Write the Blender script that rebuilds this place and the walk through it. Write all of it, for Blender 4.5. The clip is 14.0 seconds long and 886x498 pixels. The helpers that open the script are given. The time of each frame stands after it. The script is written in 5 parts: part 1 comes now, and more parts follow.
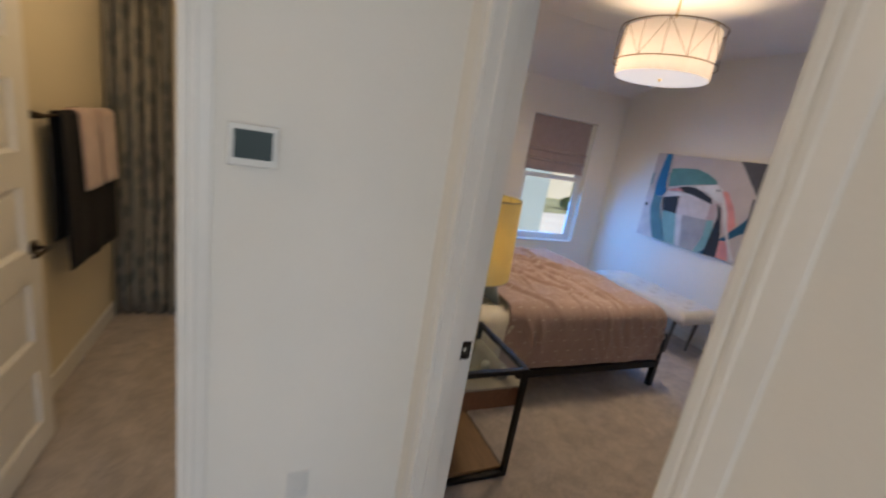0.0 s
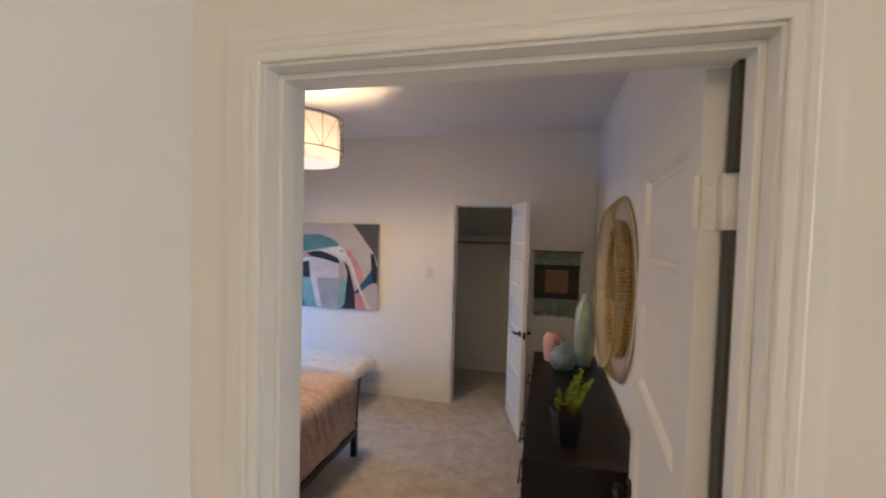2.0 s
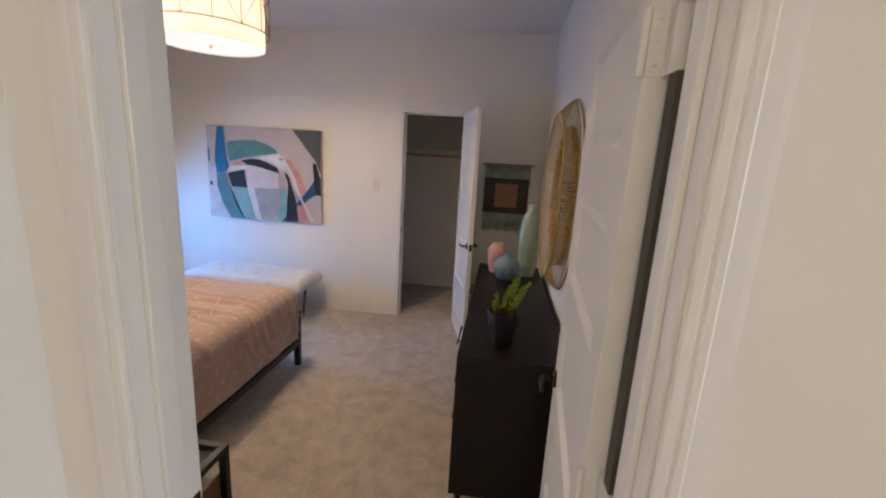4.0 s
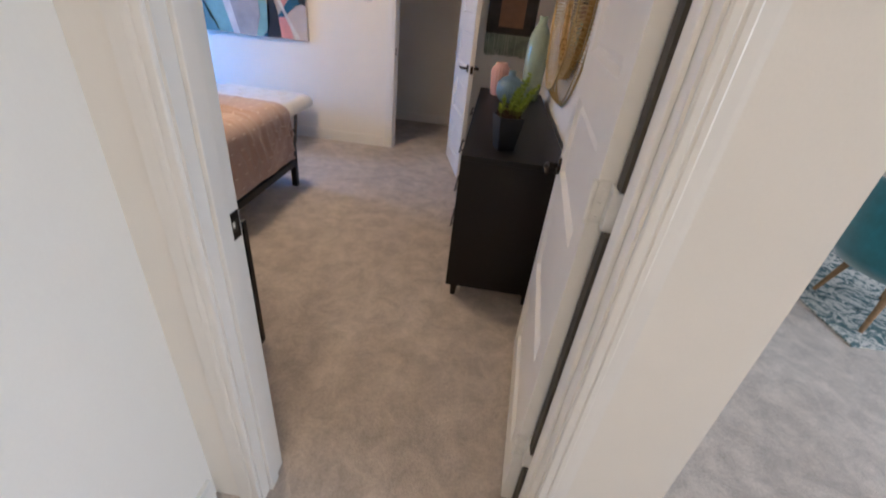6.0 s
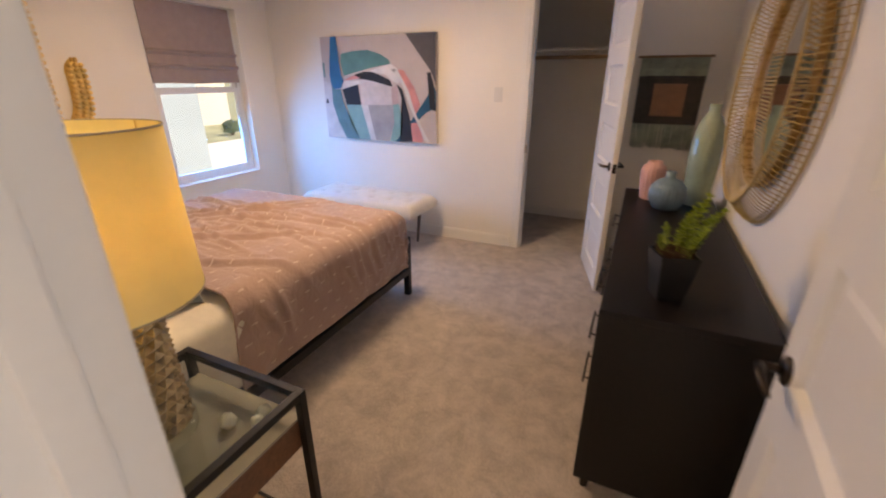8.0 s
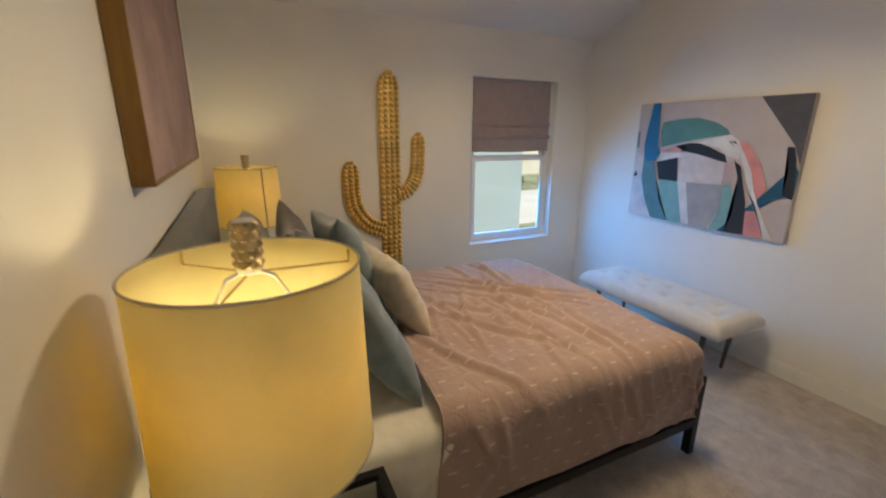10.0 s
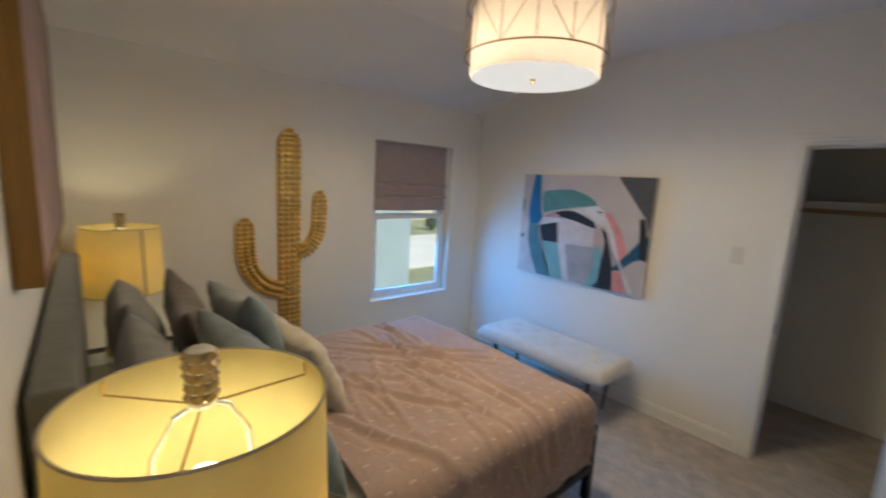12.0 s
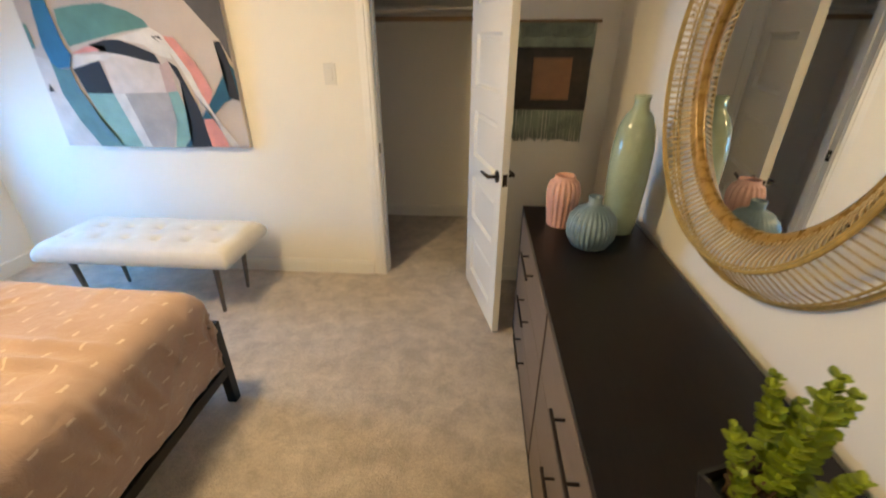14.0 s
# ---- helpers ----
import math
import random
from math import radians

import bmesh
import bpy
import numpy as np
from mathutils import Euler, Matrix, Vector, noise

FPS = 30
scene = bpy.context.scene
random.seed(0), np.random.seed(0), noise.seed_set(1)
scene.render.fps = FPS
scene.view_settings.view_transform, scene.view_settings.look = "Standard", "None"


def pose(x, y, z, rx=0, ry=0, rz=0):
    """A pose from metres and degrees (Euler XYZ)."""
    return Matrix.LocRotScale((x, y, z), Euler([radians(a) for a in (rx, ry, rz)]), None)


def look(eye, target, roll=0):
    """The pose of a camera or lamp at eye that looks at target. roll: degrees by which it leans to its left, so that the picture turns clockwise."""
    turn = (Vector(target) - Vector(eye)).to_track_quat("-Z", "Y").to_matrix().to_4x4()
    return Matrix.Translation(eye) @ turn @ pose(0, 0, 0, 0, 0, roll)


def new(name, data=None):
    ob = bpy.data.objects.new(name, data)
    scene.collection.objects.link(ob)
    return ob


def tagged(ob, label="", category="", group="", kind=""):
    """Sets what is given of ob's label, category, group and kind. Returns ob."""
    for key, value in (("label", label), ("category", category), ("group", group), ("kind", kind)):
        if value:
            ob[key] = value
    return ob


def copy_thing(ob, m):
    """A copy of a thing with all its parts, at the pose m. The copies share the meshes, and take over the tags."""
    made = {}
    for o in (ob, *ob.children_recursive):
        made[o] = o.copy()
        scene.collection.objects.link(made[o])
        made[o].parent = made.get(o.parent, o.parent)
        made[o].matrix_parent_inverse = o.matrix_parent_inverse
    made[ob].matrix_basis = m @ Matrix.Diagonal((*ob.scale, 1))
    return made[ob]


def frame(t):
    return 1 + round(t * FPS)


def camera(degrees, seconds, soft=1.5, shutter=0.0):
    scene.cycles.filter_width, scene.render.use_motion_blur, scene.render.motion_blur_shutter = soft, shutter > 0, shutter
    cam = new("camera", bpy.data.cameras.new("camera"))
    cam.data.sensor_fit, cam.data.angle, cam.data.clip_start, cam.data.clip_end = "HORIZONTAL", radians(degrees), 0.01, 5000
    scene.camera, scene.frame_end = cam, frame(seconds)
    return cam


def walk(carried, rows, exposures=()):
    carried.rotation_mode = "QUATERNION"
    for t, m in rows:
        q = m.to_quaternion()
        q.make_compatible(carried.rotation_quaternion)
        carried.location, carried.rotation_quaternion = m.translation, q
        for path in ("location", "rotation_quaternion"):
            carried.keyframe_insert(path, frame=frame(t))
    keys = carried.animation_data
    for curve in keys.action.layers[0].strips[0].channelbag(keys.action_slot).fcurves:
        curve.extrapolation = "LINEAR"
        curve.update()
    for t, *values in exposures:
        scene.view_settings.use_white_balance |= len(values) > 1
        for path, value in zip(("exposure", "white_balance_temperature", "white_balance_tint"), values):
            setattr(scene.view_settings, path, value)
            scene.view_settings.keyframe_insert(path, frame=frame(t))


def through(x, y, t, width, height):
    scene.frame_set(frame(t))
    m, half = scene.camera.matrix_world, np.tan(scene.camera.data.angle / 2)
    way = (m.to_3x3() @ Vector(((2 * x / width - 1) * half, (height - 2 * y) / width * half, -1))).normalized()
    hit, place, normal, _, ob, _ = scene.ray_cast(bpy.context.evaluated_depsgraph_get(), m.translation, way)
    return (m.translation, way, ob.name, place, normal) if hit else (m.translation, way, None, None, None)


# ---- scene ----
cam = camera(93.3, 14.0, soft=1.95, shutter=0.5)
PATH = [
    (0, (0.015, -0.525, 1.572), (-1.755, 0.264, 1.074), 9.4),
    (0.5, (-0.334, -0.427, 1.568), (-1.955, 0.681, 1.189), 8.3),
    (1, (-0.579, -0.354, 1.648), (-2.063, 0.965, 1.41), 2.3),
    (1.5, (-0.612, -0.53, 1.729), (-1.489, 1.266, 1.647), 2.3),
    (2, (-0.588, -0.647, 1.747), (-1.071, 1.292, 1.671), 1.6),
    (4.3, (-0.526, -0.522, 1.609), (-0.772, 1.393, 1.087), 3.3),
    (5, (-0.547, -0.561, 1.535), (-0.764, 1.277, 0.775), 4.2),
    (5.5, (-0.56, -0.616, 1.474), (-0.728, 1.157, 0.564), 5.2),
    (6, (-0.57, -0.644, 1.395), (-0.688, 1.063, 0.359), 6.5),
    (6.5, (-0.568, -0.637, 1.373), (-0.656, 1.024, 0.262), 7.0),
    (7, (-0.56, -0.549, 1.423), (-0.659, 1.197, 0.453), 6.9),
    (7.5, (-0.566, -0.289, 1.431), (-0.939, 1.526, 0.677), 4.2),
    (8, (-0.632, -0.071, 1.451), (-1.402, 1.614, 0.699), 0.1),
    (8.5, (-0.816, 0.16, 1.446), (-1.654, 1.825, 0.72), 4.0),
    (9, (-0.885, 0.302, 1.498), (-2.206, 1.606, 0.753), 2.7),
    (9.2, (-0.889, 0.384, 1.502), (-2.426, 1.418, 0.748), 1.9),
    (11.3, (-0.953, 0.291, 1.728), (-2.737, 1.133, 1.398), 2.5),
    (11.5, (-0.966, 0.276, 1.727), (-2.701, 1.223, 1.419), 3.2),
    (12, (-0.967, 0.24, 1.707), (-2.457, 1.536, 1.388), 3.2),
    (12.5, (-0.906, 0.303, 1.673), (-1.967, 1.955, 1.293), 3.7),
    (13, (-0.883, 0.438, 1.636), (-1.515, 2.258, 1.1), 2.9),
    (13.5, (-0.838, 0.742, 1.583), (-1.128, 2.59, 0.876), 0.8),
    (14, (-0.887, 0.924, 1.518), (-1.033, 2.704, 0.619), -0.1),
]
walk(cam, [(t, look(eye, target, roll)) for t, eye, target, roll in PATH],
     exposures=[(0.0, -0.37, 6800, 14), (1.0, -0.22, 7600, 16), (2.0, -0.02, 7350, 15), (4.5, 0.13, 6750, 16), (6.5, 0.33, 6300, 16), (8.0, 0.32, 8100, 24), (8.5, 0.42, 7500, 17), (9.0, 0.22, 7300, 12),
                (11.5, -0.44, 6850, 3), (12.5, -0.04, 6450, 3), (13.0, 0.25, 6300, 5), (13.5, 0.47, 7900, 5), (14.0, 0.72, 9100, 4)])

# ---- world, light, exposure ----
world = bpy.data.worlds.new("world")
scene.world = world
world.use_nodes = True
wn = world.node_tree
sky = wn.nodes.new("ShaderNodeTexSky")
sky.sky_type, sky.sun_disc = "NISHITA", False
sky.sun_elevation, sky.sun_rotation = radians(48), radians(60)
wn.links.new(sky.outputs[0], wn.nodes["Background"].inputs[0])
wn.nodes["Background"].inputs[1].default_value = 0.15

sun = new("sun", bpy.data.lights.new("sun", "SUN"))
sun.data.energy, sun.data.angle, sun.data.color = 5.0, radians(0.5), (1.0, 0.95, 0.88)
sun.matrix_world = look((0, 0, 0), (-math.sin(radians(60)) * math.cos(radians(48)), -math.cos(radians(60)) * math.cos(radians(48)), -math.sin(radians(48))))


def area(name, eye, target, w, h, watts, color):
    lamp = new(name, bpy.data.lights.new(name, "AREA"))
    lamp.data.shape, lamp.data.size, lamp.data.size_y = "RECTANGLE", w, h
    lamp.data.energy, lamp.data.color = watts, color
    lamp.matrix_world = look(eye, target)
    return lamp


def bulb(name, at, watts, radius, color):
    lamp = new(name, bpy.data.lights.new(name, "POINT"))
    lamp.data.energy, lamp.data.shadow_soft_size, lamp.data.color = watts, radius, color
    lamp.location = at
    return lamp


WARM, AMBER = (1.0, 0.80, 0.54), (1.0, 0.85, 0.52)
window_light = area("window_daylight", (-4.255, 2.645, 1.01), (-3.05, 2.87, 0.46), 0.74, 0.74, 21, (0.04, 0.34, 1.0))
window_light.data.spread = radians(150)
area("loft_daylight", (3.95, -0.4, 1.45), (2.5, 0.5, 0.0), 3.4, 1.8, 100, (0.70, 0.85, 1.0))
bulb("pendant_bulb", (-2.24, 1.83, 2.25), 23, 0.07, WARM)
area("pendant_downlight", (-2.24, 1.83, 2.178), (-2.24, 1.83, 0), 0.46, 0.46, 12.5, WARM)
bulb("lamp_bulb_near", (-1.645, 0.36, 1.20), 2.7, 0.04, AMBER)
bulb("lamp_bulb_far", (-3.85, 0.39, 1.20), 3.6, 0.04, AMBER)
bulb("bathroom_bulb", (-2.3, -0.7, 2.45), 14, 0.10, (1.0, 0.78, 0.48))
# unseen fill lamp added in the hall to brighten the door and room
bulb("hall_fill", (-0.85, -2.6, 2.5), 20, 0.15, (1.0, 0.82, 0.62))


# ---- materials ----
def mat(name):
    m = bpy.data.materials.new(name)
    m.use_nodes = True
    return m, m.node_tree.nodes, m.node_tree.links, m.node_tree.nodes["Principled BSDF"]


def put(n, typ, **kw):
    node = n.new(typ)
    for k, v in kw.items():
        if k in node.inputs:
            node.inputs[k].default_value = v
    return node


def mix(n, l, fac, a, b, mode="MIX"):
    node = n.new("ShaderNodeMix")
    node.data_type, node.blend_type = "RGBA", mode
    for i, v in ((0, fac), (6, a), (7, b)):
        if isinstance(v, bpy.types.NodeSocket):
            l.new(v, node.inputs[i])
        elif i == 0:
            node.inputs[0].default_value = v
        else:
            node.inputs[i].default_value = (*v, 1)
    return node.outputs[2]


def ramp(n, l, src, lo, hi):
    node = n.new("ShaderNodeMapRange")
    node.inputs[1].default_value, node.inputs[2].default_value = lo, hi
    l.new(src, node.inputs[0])
    return node.outputs[0]


def surface(name, color, rough=0.5, metal=0.0, vary=0.12, scale=8.0, fine=120.0, bump=0.15, depth=0.002, spread=0.0, coat=0.0, sheen=0.0):
    """A surface with broad and fine variation of colour, roughness and relief, in metres."""
    m, n, l, b = mat(name)
    tc = n.new("ShaderNodeTexCoord")
    big = put(n, "ShaderNodeTexNoise", Scale=scale, Detail=4.0, Roughness=0.6)
    small = put(n, "ShaderNodeTexNoise", Scale=fine, Detail=3.0)
    for t in (big, small):
        l.new(tc.outputs["Object"], t.inputs["Vector"])
    dark = tuple(c * (1 - vary) for c in color)
    light = tuple(min(1, c * (1 + vary * 0.7)) for c in color)
    c1 = mix(n, l, ramp(n, l, big.outputs[0], 0.3, 0.7), dark, light)
    c2 = mix(n, l, ramp(n, l, small.outputs[0], 0.3, 0.75), (0.88, 0.88, 0.88), (1, 1, 1))
    col = mix(n, l, min(1.0, vary * 4), c1, c2, "MULTIPLY")
    if spread:
        info = n.new("ShaderNodeObjectInfo")
        col = mix(n, l, spread, col, mix(n, l, info.outputs["Random"], (0.55, 0.55, 0.55), (1, 1, 1)), "MULTIPLY")
    l.new(col, b.inputs["Base Color"])
    b.inputs["Roughness"].default_value, b.inputs["Metallic"].default_value = rough, metal
    b.inputs["Coat Weight"].default_value = coat
    b.inputs["Sheen Weight"].default_value = sheen
    r = n.new("ShaderNodeMapRange")
    r.inputs[3].default_value, r.inputs[4].default_value = max(0.02, rough - 0.08), min(1, rough + 0.08)
    l.new(big.outputs[0], r.inputs[0])
    l.new(r.outputs[0], b.inputs["Roughness"])
    bp = put(n, "ShaderNodeBump", Strength=bump, Distance=depth)
    l.new(small.outputs[0], bp.inputs["Height"])
    l.new(bp.outputs[0], b.inputs["Normal"])
    return m


def wood(name, color, rough=0.45, along="X", stretch=14.0, contrast=0.45, gloss=0.5):
    m, n, l, b = mat(name)
    tc, mp = n.new("ShaderNodeTexCoord"), n.new("ShaderNodeMapping")
    mp.inputs["Scale"].default_value = tuple(1.5 if a == along else stretch for a in "XYZ")
    l.new(tc.outputs["Object"], mp.inputs[0])
    g = put(n, "ShaderNodeTexNoise", Scale=5.0, Detail=6.0, Roughness=0.65, Distortion=0.6)
    l.new(mp.outputs[0], g.inputs["Vector"])
    l.new(mix(n, l, ramp(n, l, g.outputs[0], 0.3, 0.7), tuple(c * (1 - contrast) for c in color), color), b.inputs["Base Color"])
    b.inputs["Roughness"].default_value = rough
    b.inputs["Specular IOR Level"].default_value = gloss
    bp = put(n, "ShaderNodeBump", Strength=0.2, Distance=0.001)
    l.new(g.outputs[0], bp.inputs["Height"])
    l.new(bp.outputs[0], b.inputs["Normal"])
    return m


def carpet_material(name, color):
    m, n, l, b = mat(name)
    tc = n.new("ShaderNodeTexCoord")
    patch = put(n, "ShaderNodeTexNoise", Scale=8.0, Detail=6.0, Roughness=0.72, Distortion=0.35)
    brush = put(n, "ShaderNodeTexNoise", Scale=1.3, Detail=2.0)
    pile = put(n, "ShaderNodeTexVoronoi", Scale=230.0)
    fuzz = put(n, "ShaderNodeTexNoise", Scale=90.0, Detail=4.0, Roughness=0.7)
    for t in (patch, brush, pile, fuzz):
        l.new(tc.outputs["Object"], t.inputs["Vector"])
    c = mix(n, l, ramp(n, l, patch.outputs[0], 0.38, 0.66), tuple(v * 0.76 for v in color), tuple(v * 1.15 for v in color))
    c = mix(n, l, ramp(n, l, brush.outputs[0], 0.35, 0.65), c, mix(n, l, 1.0, c, (0.92, 0.91, 0.90), "MULTIPLY"))
    c = mix(n, l, 0.6, c, mix(n, l, ramp(n, l, fuzz.outputs[0], 0.3, 0.75), (0.62, 0.61, 0.60), (1.1, 1.1, 1.1)), "MULTIPLY")
    l.new(c, b.inputs["Base Color"])
    b.inputs["Roughness"].default_value = 0.95
    b.inputs["Sheen Weight"].default_value = 0.25
    h = n.new("ShaderNodeMath")
    h.operation = "ADD"
    l.new(fuzz.outputs[0], h.inputs[0])
    l.new(pile.outputs[0], h.inputs[1])
    bp = put(n, "ShaderNodeBump", Strength=0.7, Distance=0.006)
    l.new(h.outputs[0], bp.inputs["Height"])
    bp2 = put(n, "ShaderNodeBump", Strength=0.5, Distance=0.012)
    l.new(patch.outputs[0], bp2.inputs["Height"])
    l.new(bp.outputs[0], bp2.inputs["Normal"])
    l.new(bp2.outputs[0], b.inputs["Normal"])
    return m


def cloth(name, color, weave=420.0, vary=0.10, sheen=0.3, light_through=0.0, rough=0.9):
    m = surface(name, color, rough, 0, vary, 14.0, weave, 0.35, 0.0012, sheen=sheen)
    if light_through:
        n, l = m.node_tree.nodes, m.node_tree.links
        t = n.new("ShaderNodeBsdfTranslucent")
        t.inputs[0].default_value = (*color, 1)
        s = n.new("ShaderNodeMixShader")
        s.inputs[0].default_value = light_through
        l.new(n["Principled BSDF"].outputs[0], s.inputs[1])
        l.new(t.outputs[0], s.inputs[2])
        l.new(s.outputs[0], n["Material Output"].inputs[0])
    return m


def glow_cloth(name, color, strength, glow, through=0.26, passed=None):
    m = cloth(name, color, 300.0, 0.06, 0.0, through)
    m.node_tree.nodes["Translucent BSDF"].inputs[0].default_value = (*(passed or color), 1)
    b = m.node_tree.nodes["Principled BSDF"]
    b.inputs["Emission Color"].default_value, b.inputs["Emission Strength"].default_value = (*glow, 1), strength
    return m


def glass(name, tint=(0.96, 0.98, 0.98), rough=0.0):
    m, n, l, b = mat(name)
    g, t = n.new("ShaderNodeBsdfGlossy"), n.new("ShaderNodeBsdfTransparent")
    g.inputs["Roughness"].default_value = 0.02 + rough
    t.inputs[0].default_value = (*tint, 1)
    lw, s = put(n, "ShaderNodeLayerWeight", Blend=0.5), n.new("ShaderNodeMixShader")
    power, gain = n.new("ShaderNodeMath"), n.new("ShaderNodeMath")
    power.operation, gain.operation = "POWER", "MULTIPLY_ADD"
    power.inputs[1].default_value, gain.inputs[1].default_value, gain.inputs[2].default_value = 4.0, 0.55, 0.03
    l.new(lw.outputs["Facing"], power.inputs[0])
    l.new(power.outputs[0], gain.inputs[0])
    l.new(gain.outputs[0], s.inputs[0])
    l.new(t.outputs[0], s.inputs[1])
    l.new(g.outputs[0], s.inputs[2])
    l.new(s.outputs[0], n["Material Output"].inputs[0])
    return m


def quilt_material():
    """Dusty pink cotton with rows of small embroidered white dashes, laid out in cloth metres (UV)."""
    m, n, l, b = mat("pink_quilt")
    uv = n.new("ShaderNodeUVMap")
    sep = n.new("ShaderNodeSeparateXYZ")
    l.new(uv.outputs[0], sep.inputs[0])

    def math_node(op, a, bb=None):
        k = n.new("ShaderNodeMath")
        k.operation = op
        for i, v in ((0, a), (1, bb)):
            if v is None:
                continue
            if isinstance(v, bpy.types.NodeSocket):
                l.new(v, k.inputs[i])
            else:
                k.inputs[i].default_value = v
        return k.outputs[0]

    row = math_node("DIVIDE", sep.outputs[0], 0.075)
    odd = math_node("MULTIPLY", math_node("MODULO", math_node("FLOOR", row), 2.0), 0.5)
    fr_ = math_node("FRACT", row)
    along = math_node("FRACT", math_node("ADD", math_node("DIVIDE", sep.outputs[1], 0.105), odd))
    wob = put(n, "ShaderNodeTexNoise", Scale=90.0, Detail=2.0)
    l.new(uv.outputs[0], wob.inputs["Vector"])
    a1 = math_node("LESS_THAN", math_node("ABSOLUTE", math_node("SUBTRACT", fr_, 0.5)), math_node("MULTIPLY", wob.outputs[0], 0.10))
    a2 = math_node("LESS_THAN", math_node("ABSOLUTE", math_node("SUBTRACT", along, 0.5)), math_node("MULTIPLY", wob.outputs[0], 0.27))
    dash = math_node("MULTIPLY", a1, a2)
    big = put(n, "ShaderNodeTexNoise", Scale=5.0, Detail=4.0)
    weave = put(n, "ShaderNodeTexNoise", Scale=500.0, Detail=2.0)
    crease = put(n, "ShaderNodeTexNoise", Scale=16.0, Detail=5.0, Roughness=0.65, Distortion=1.5)
    tc = n.new("ShaderNodeTexCoord")
    for t in (big, crease):
        l.new(tc.outputs["Object"], t.inputs["Vector"])
    l.new(uv.outputs[0], weave.inputs["Vector"])
    base = mix(n, l, ramp(n, l, big.outputs[0], 0.3, 0.7), (0.42, 0.285, 0.235), (0.50, 0.35, 0.295))
    base = mix(n, l, 0.35, base, mix(n, l, weave.outputs[0], (0.7, 0.7, 0.7), (1.15, 1.15, 1.15)), "MULTIPLY")
    l.new(mix(n, l, math_node("MULTIPLY", dash, 0.6), base, (0.78, 0.66, 0.58)), b.inputs["Base Color"])
    b.inputs["Roughness"].default_value = 0.85
    b.inputs["Sheen Weight"].default_value = 0.35
    bp = put(n, "ShaderNodeBump", Strength=0.55, Distance=0.016)
    l.new(crease.outputs[0], bp.inputs["Height"])
    bp2 = put(n, "ShaderNodeBump", Strength=0.4, Distance=0.002)
    l.new(dash, bp2.inputs["Height"])
    l.new(bp.outputs[0], bp2.inputs["Normal"])
    l.new(bp2.outputs[0], b.inputs["Normal"])
    return m


WALL = surface("wall_paint", (0.85, 0.82, 0.765), 0.85, 0, 0.035, 1.2, 160.0, 0.22, 0.0012)
BATH = surface("bathroom_paint", (0.74, 0.66, 0.50), 0.85, 0, 0.04, 1.2, 160.0, 0.2, 0.0012)
CEIL = surface("ceiling_paint", (0.83, 0.80, 0.76), 0.92, 0, 0.035, 1.5, 110.0, 0.35, 0.002)
TRIM = surface("trim_paint", (0.83, 0.81, 0.77), 0.38, 0, 0.03, 3.0, 60.0, 0.06, 0.001)
VINYL = surface("window_vinyl", (0.82, 0.84, 0.86), 0.35, 0, 0.03, 4.0, 60.0, 0.05, 0.001)
CARPET = carpet_material("carpet_pile", (0.63, 0.545, 0.48))
BLACK = surface("black_steel", (0.018, 0.017, 0.017), 0.42, 0.5, 0.15, 9.0, 200.0, 0.1, 0.0005)
BRONZE = surface("dark_bronze", (0.05, 0.038, 0.03), 0.35, 0.9, 0.2, 20.0, 200.0, 0.08, 0.0005)
GUNMETAL = surface("gunmetal", (0.16, 0.135, 0.115), 0.38, 0.8, 0.15, 20.0, 200.0, 0.08, 0.0005)
NICKEL = surface("painted_steel_hinge", (0.78, 0.76, 0.72), 0.40, 0.05, 0.08, 30.0, 200.0, 0.1, 0.0005)
ESPRESSO = wood("espresso_wood", (0.009, 0.0055, 0.004), 0.42, "Y", 20.0, 0.5, 0.34)
DRAWER = wood("taupe_drawer_wood", (0.17, 0.125, 0.105), 0.42, "Y", 18.0, 0.25)
WALNUT = wood("walnut_wood", (0.20, 0.085, 0.040), 0.42, "X", 16.0, 0.5)
SHELFWOOD = wood("honey_wood", (0.30, 0.17, 0.075), 0.5, "X", 16.0, 0.4)
FRAMEWOOD = wood("golden_brown_wood", (0.30, 0.155, 0.03), 0.4, "Z", 14.0, 0.3)
OAK = wood("closet_rod_wood", (0.50, 0.33, 0.19), 0.5, "X", 20.0, 0.3)
BRASS = surface("brushed_brass", (0.62, 0.42, 0.16), 0.32, 1.0, 0.15, 12.0, 160.0, 0.08, 0.0006)
WIRE = surface("antique_brass_wire", (0.22, 0.14, 0.06), 0.4, 0.8, 0.15, 12.0, 160.0, 0.05, 0.0005)
POLISHED = surface("polished_nickel", (0.92, 0.90, 0.86), 0.25, 0.6, 0.05, 30.0, 200.0, 0.05, 0.0003)
GOLD = surface("gold_leaf_metal", (0.88, 0.61, 0.21), 0.34, 1.0, 0.18, 16.0, 90.0, 0.08, 0.001)
RATTAN = surface("golden_rattan", (0.56, 0.38, 0.13), 0.40, 0.0, 0.25, 40.0, 300.0, 0.3, 0.001, spread=0.45)
PALERATTAN = surface("pale_rattan", (0.66, 0.49, 0.25), 0.45, 0.0, 0.25, 40.0, 300.0, 0.3, 0.001, spread=0.4)
HOOP = surface("varnished_rattan_hoop", (0.36, 0.20, 0.05), 0.28, 0.1, 0.3, 40.0, 300.0, 0.3, 0.001)
GLASSTOP = glass("table_glass", (0.90, 0.93, 0.92))
PANE = glass("window_glass")
MIRROR, _n, _l, _b = mat("mirror_silver")
_b.inputs["Base Color"].default_value, _b.inputs["Metallic"].default_value, _b.inputs["Roughness"].default_value = (0.90, 0.91, 0.89, 1), 1.0, 0.015
QUILT = quilt_material()
